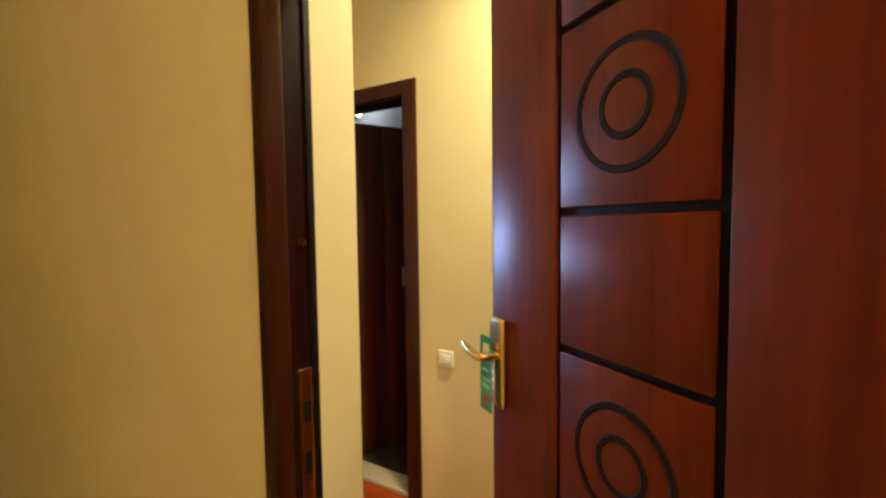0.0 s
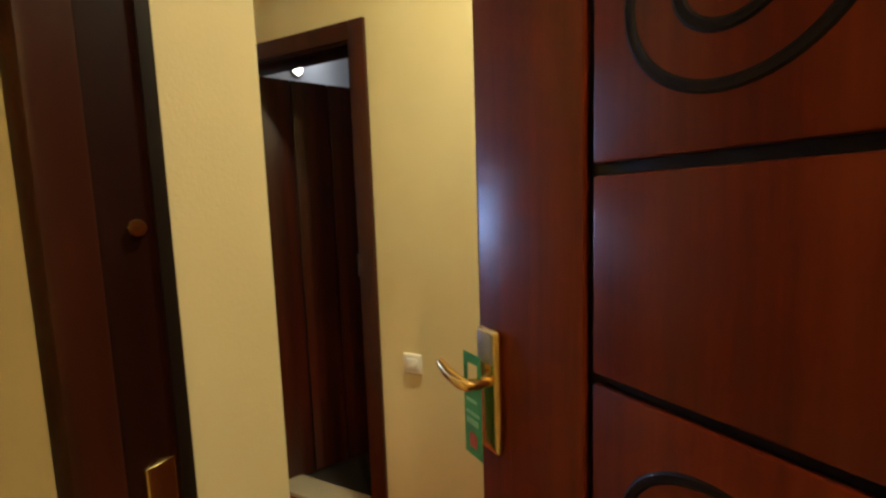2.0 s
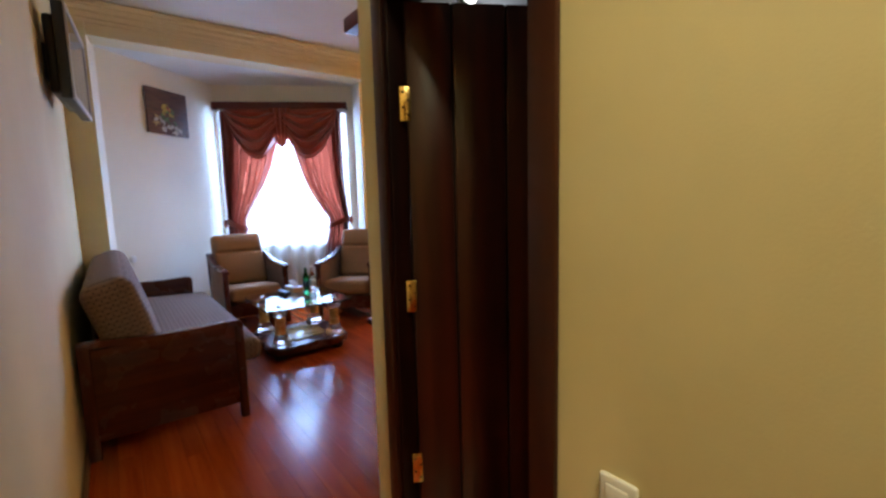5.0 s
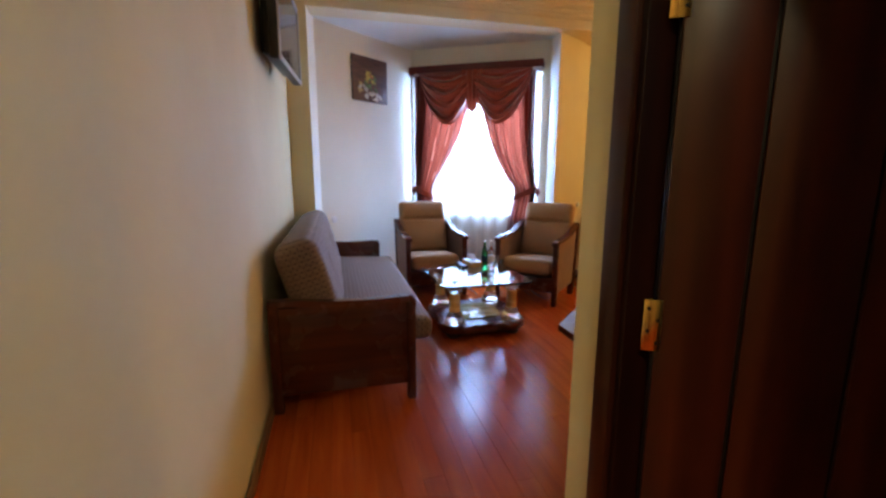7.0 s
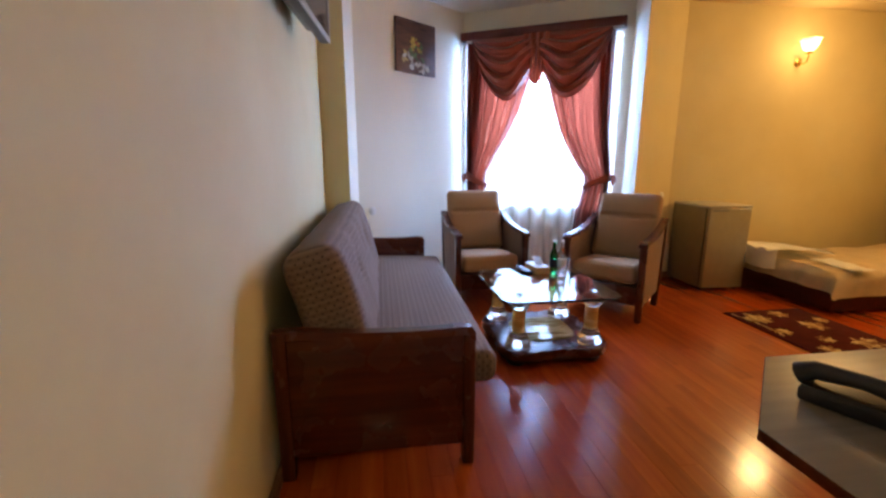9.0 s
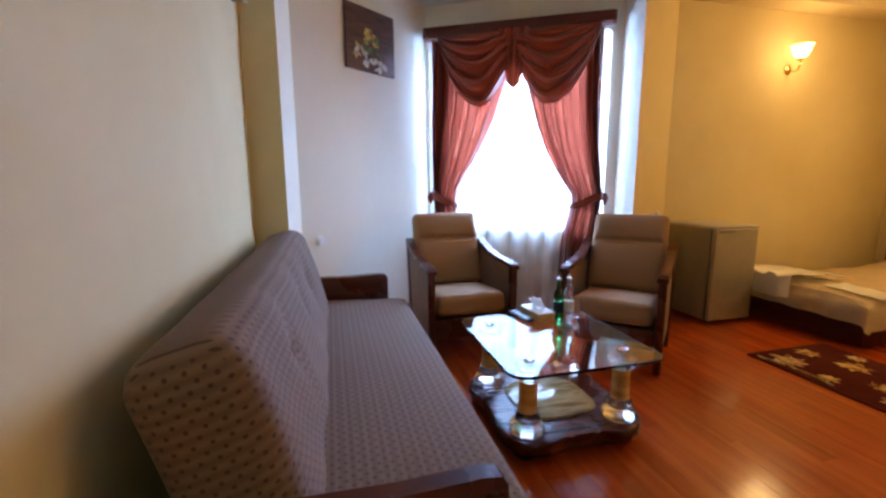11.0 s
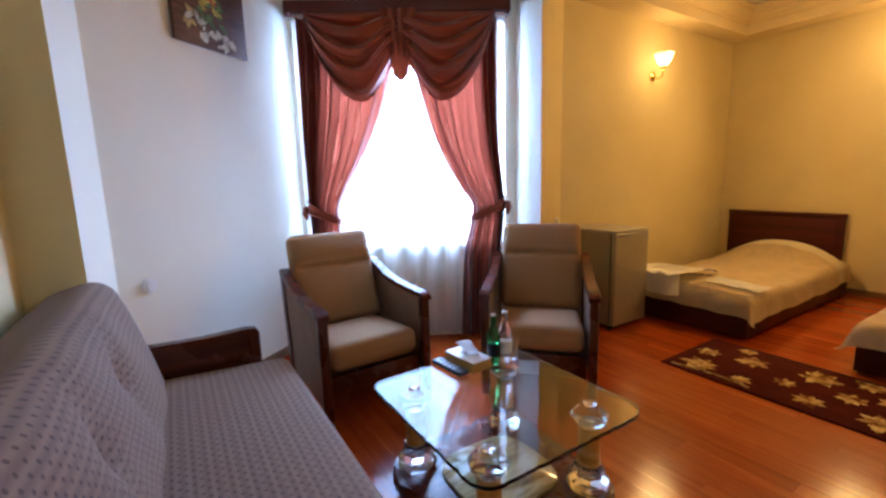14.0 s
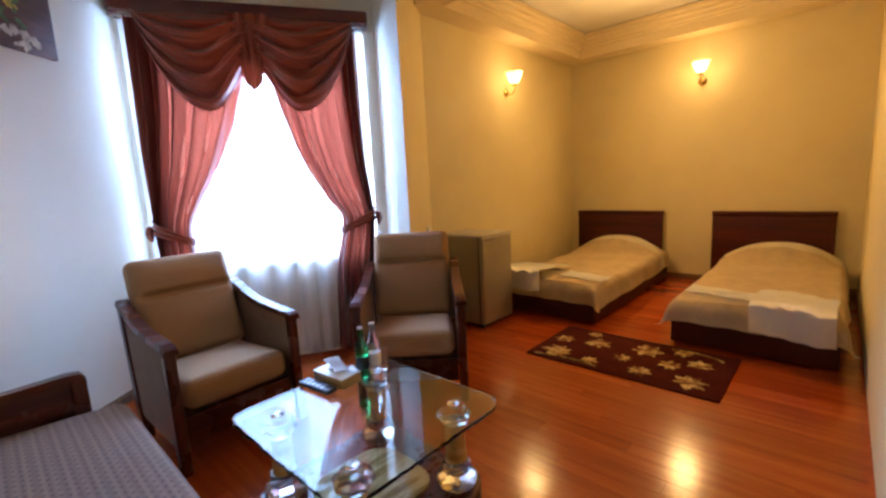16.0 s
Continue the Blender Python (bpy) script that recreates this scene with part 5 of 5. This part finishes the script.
for a in ((0.022, -0.40, 0.0, 0.032, 0.40, 0.03), (0.022, -0.40, 0.49, 0.032, 0.40, 0.52), (0.022, -0.40, 0.03, 0.032, -0.372, 0.49), (0.022, 0.372, 0.03, 0.032, 0.40, 0.49)):
    box(bm, *a, 0.003)
part("bezel", bm, M_SILVER, tv)
bm = B()
box(bm, 0.0225, -0.37, 0.032, 0.026, 0.37, 0.488)
part("screen", bm, M_SCREEN, tv)
bm = B()
box(bm, -0.085, -0.31, 0.04, -0.03, 0.31, 0.47, 0.02, 3)
part("back_housing", bm, M_BLACK, tv)
bm = B()
box(bm, -0.128, -0.12, 0.16, -0.105, 0.12, 0.36, 0.004)
box(bm, -0.105, -0.03, 0.22, -0.085, 0.03, 0.30, 0.004)
part("wall_bracket", bm, M_BLACK, tv)

# ---- dressing table with mirror ----
VX, VY = 2.88, 0.192
vanity = thing("dressing_table", "dressing table with tan chamfered top and tall mirror", "dressing table", Matrix.Translation((VX, VY, 0)))
bm = B()
prism(bm, [(0, 0), (1.15, 0), (1.15, 0.50), (0.86, 0.79), (0.30, 0.79), (0, 0.50)], 0.722, 0.75, 0.004)
bm.normal_update()
for fc in bm.faces:
    fc.material_index = 0 if fc.normal.z > 0.5 else 1
part("top", bm, [M_VANITY, M_FURN], vanity, "tan top with a dark brown edge")
bm = B()
prism(bm, [(0.03, 0.0), (1.12, 0.0), (1.12, 0.25), (0.03, 0.25)], 0.655, 0.7215)
part("apron", bm, M_FURN, vanity)
for x, y in ((0.03, 0.02), (1.07, 0.02), (0.012, 0.25), (1.088, 0.25)):
    bm = B()
    box(bm, x, y, 0.0, x + 0.05, y + 0.05, 0.655, 0.006)
    part("leg", bm, M_FURN_Z, vanity)
bm = B()
box(bm, 0.05, 0.0, 0.751, 1.10, 0.03, 2.06, 0.004)
part("mirror_board", bm, M_FURN_Z, vanity)
bm = B()
box(bm, 0.13, 0.03, 0.80, 1.02, 0.036, 1.98)
part("mirror", bm, M_MIRROR, vanity)
for x in (0.05, 1.05):
    bm = B()
    lathe(bm, [(0.022, 0.751), (0.026, 0.80), (0.016, 0.84), (0.018, 1.15), (0.03, 1.19), (0.016, 1.23), (0.018, 1.9), (0.028, 1.96), (0.028, 2.06)], x, 0.055, 16)
    part("post", bm, M_DARKWOOD, vanity)
for x0, x1 in ((0.11, 0.15), (1.04, 1.00)):
    wing = Matrix.Translation((x0, 0.075, 0)) @ Matrix.Rotation(math.atan2(0.30, x1 - x0), 4, "Z")
    bm = B()
    box(bm, 0.0, -0.011, 0.751, 0.30, 0.011, 2.06, 0.004)
    wg = part("mirror_wing", bm, M_DARKWOOD, vanity, m=wing)
    for y in (-0.0125, 0.0115):
        bm = B()
        box(bm, 0.03, y, 0.80, 0.27, y + 0.001, 2.0)
        part("mirror", bm, M_MIRROR, wg)
bm = B()
prism(bm, [(-0.03, 0.0), (1.18, 0.0), (1.18, 0.40), (-0.03, 0.40)], 2.061, 2.10, 0.008)
prism(bm, [(-0.07, 0.0), (1.22, 0.0), (1.22, 0.46), (-0.07, 0.46)], 2.10, 2.17, 0.012)
part("crown", bm, M_PELMET, vanity, "dark mahogany crown moulding")
bm = B()
prism(bm, [(0.06, 0.27), (0.20, 0.27), (0.20, 0.34), (0.16, 0.385), (0.06, 0.385)], 1.225, 1.25, 0.006)
part("bracket_shelf", bm, M_FURN, vanity, "small dark wooden bracket shelf")
phone = thing("telephone", "black telephone on the tan dressing table", "telephone", pose(VX + 0.30, VY + 0.53, 0.7505, 0, 0, 25))
bm = B()
prism(bm, [(-0.09, -0.10), (0.09, -0.10), (0.09, 0.10), (-0.09, 0.10)], 0, 0.045, 0.012)
part("base", bm, M_BLACK, phone)
bm = B()
tube(bm, [(-0.06, -0.11, 0.055), (-0.062, -0.08, 0.075), (-0.06, 0.0, 0.08), (-0.062, 0.08, 0.075), (-0.06, 0.11, 0.055)], [0.026, 0.022, 0.017, 0.022, 0.026], 12)
part("handset", bm, M_BLACK, phone)
for i in range(3):
    for j in range(4):
        bm = B()
        box(bm, 0.0 + i * 0.026, -0.06 + j * 0.028, 0.045, 0.018 + i * 0.026, -0.042 + j * 0.028, 0.049, 0.001, 1)
        part("key", bm, M_GREYSENSOR, phone)

# ---- floor boards, laid along y ----
BWID, BLEN = 0.097, 1.28
plank_mesh = {}


def plank_data(l):
    key = round(l, 3)
    if key not in plank_mesh:
        b = B()
        box(b, 0.0003, 0.0003, -0.012, BWID - 0.0003, l - 0.0003, 0.0, 0.0005, 1)
        me = bpy.data.meshes.new("plank")
        b.to_mesh(me)
        b.free()
        me.materials.append(M_PLANK)
        plank_mesh[key] = me
    return plank_mesh[key]


def y_range(x):
    """Extent of the laid floor at this x."""
    lo = -4.2 if x < 2.66 else 0.18
    if x < 1.9:
        hi = 4.2
    elif x < 3.1:
        hi = 4.3 + (x - 1.9) * 0.75
    elif x < 4.75:
        hi = 5.2 - (x - 3.1) * 0.5
    else:
        hi = 4.42
    return lo, hi


cx = 1.42
row = 0
while cx < 8.2:
    lo, hi = y_range(cx + BWID * 0.5)
    y = lo - (0.0, 0.43, 0.86, 0.22, 0.65)[row % 5]
    while y < hi:
        a, b2 = max(y, lo), min(y + BLEN, hi)
        if b2 - a > 0.03:
            o = new("plank", plank_data(b2 - a))
            o.parent = floor
            o.location = (cx, a, 0)
        y += BLEN
    cx += BWID
    row += 1
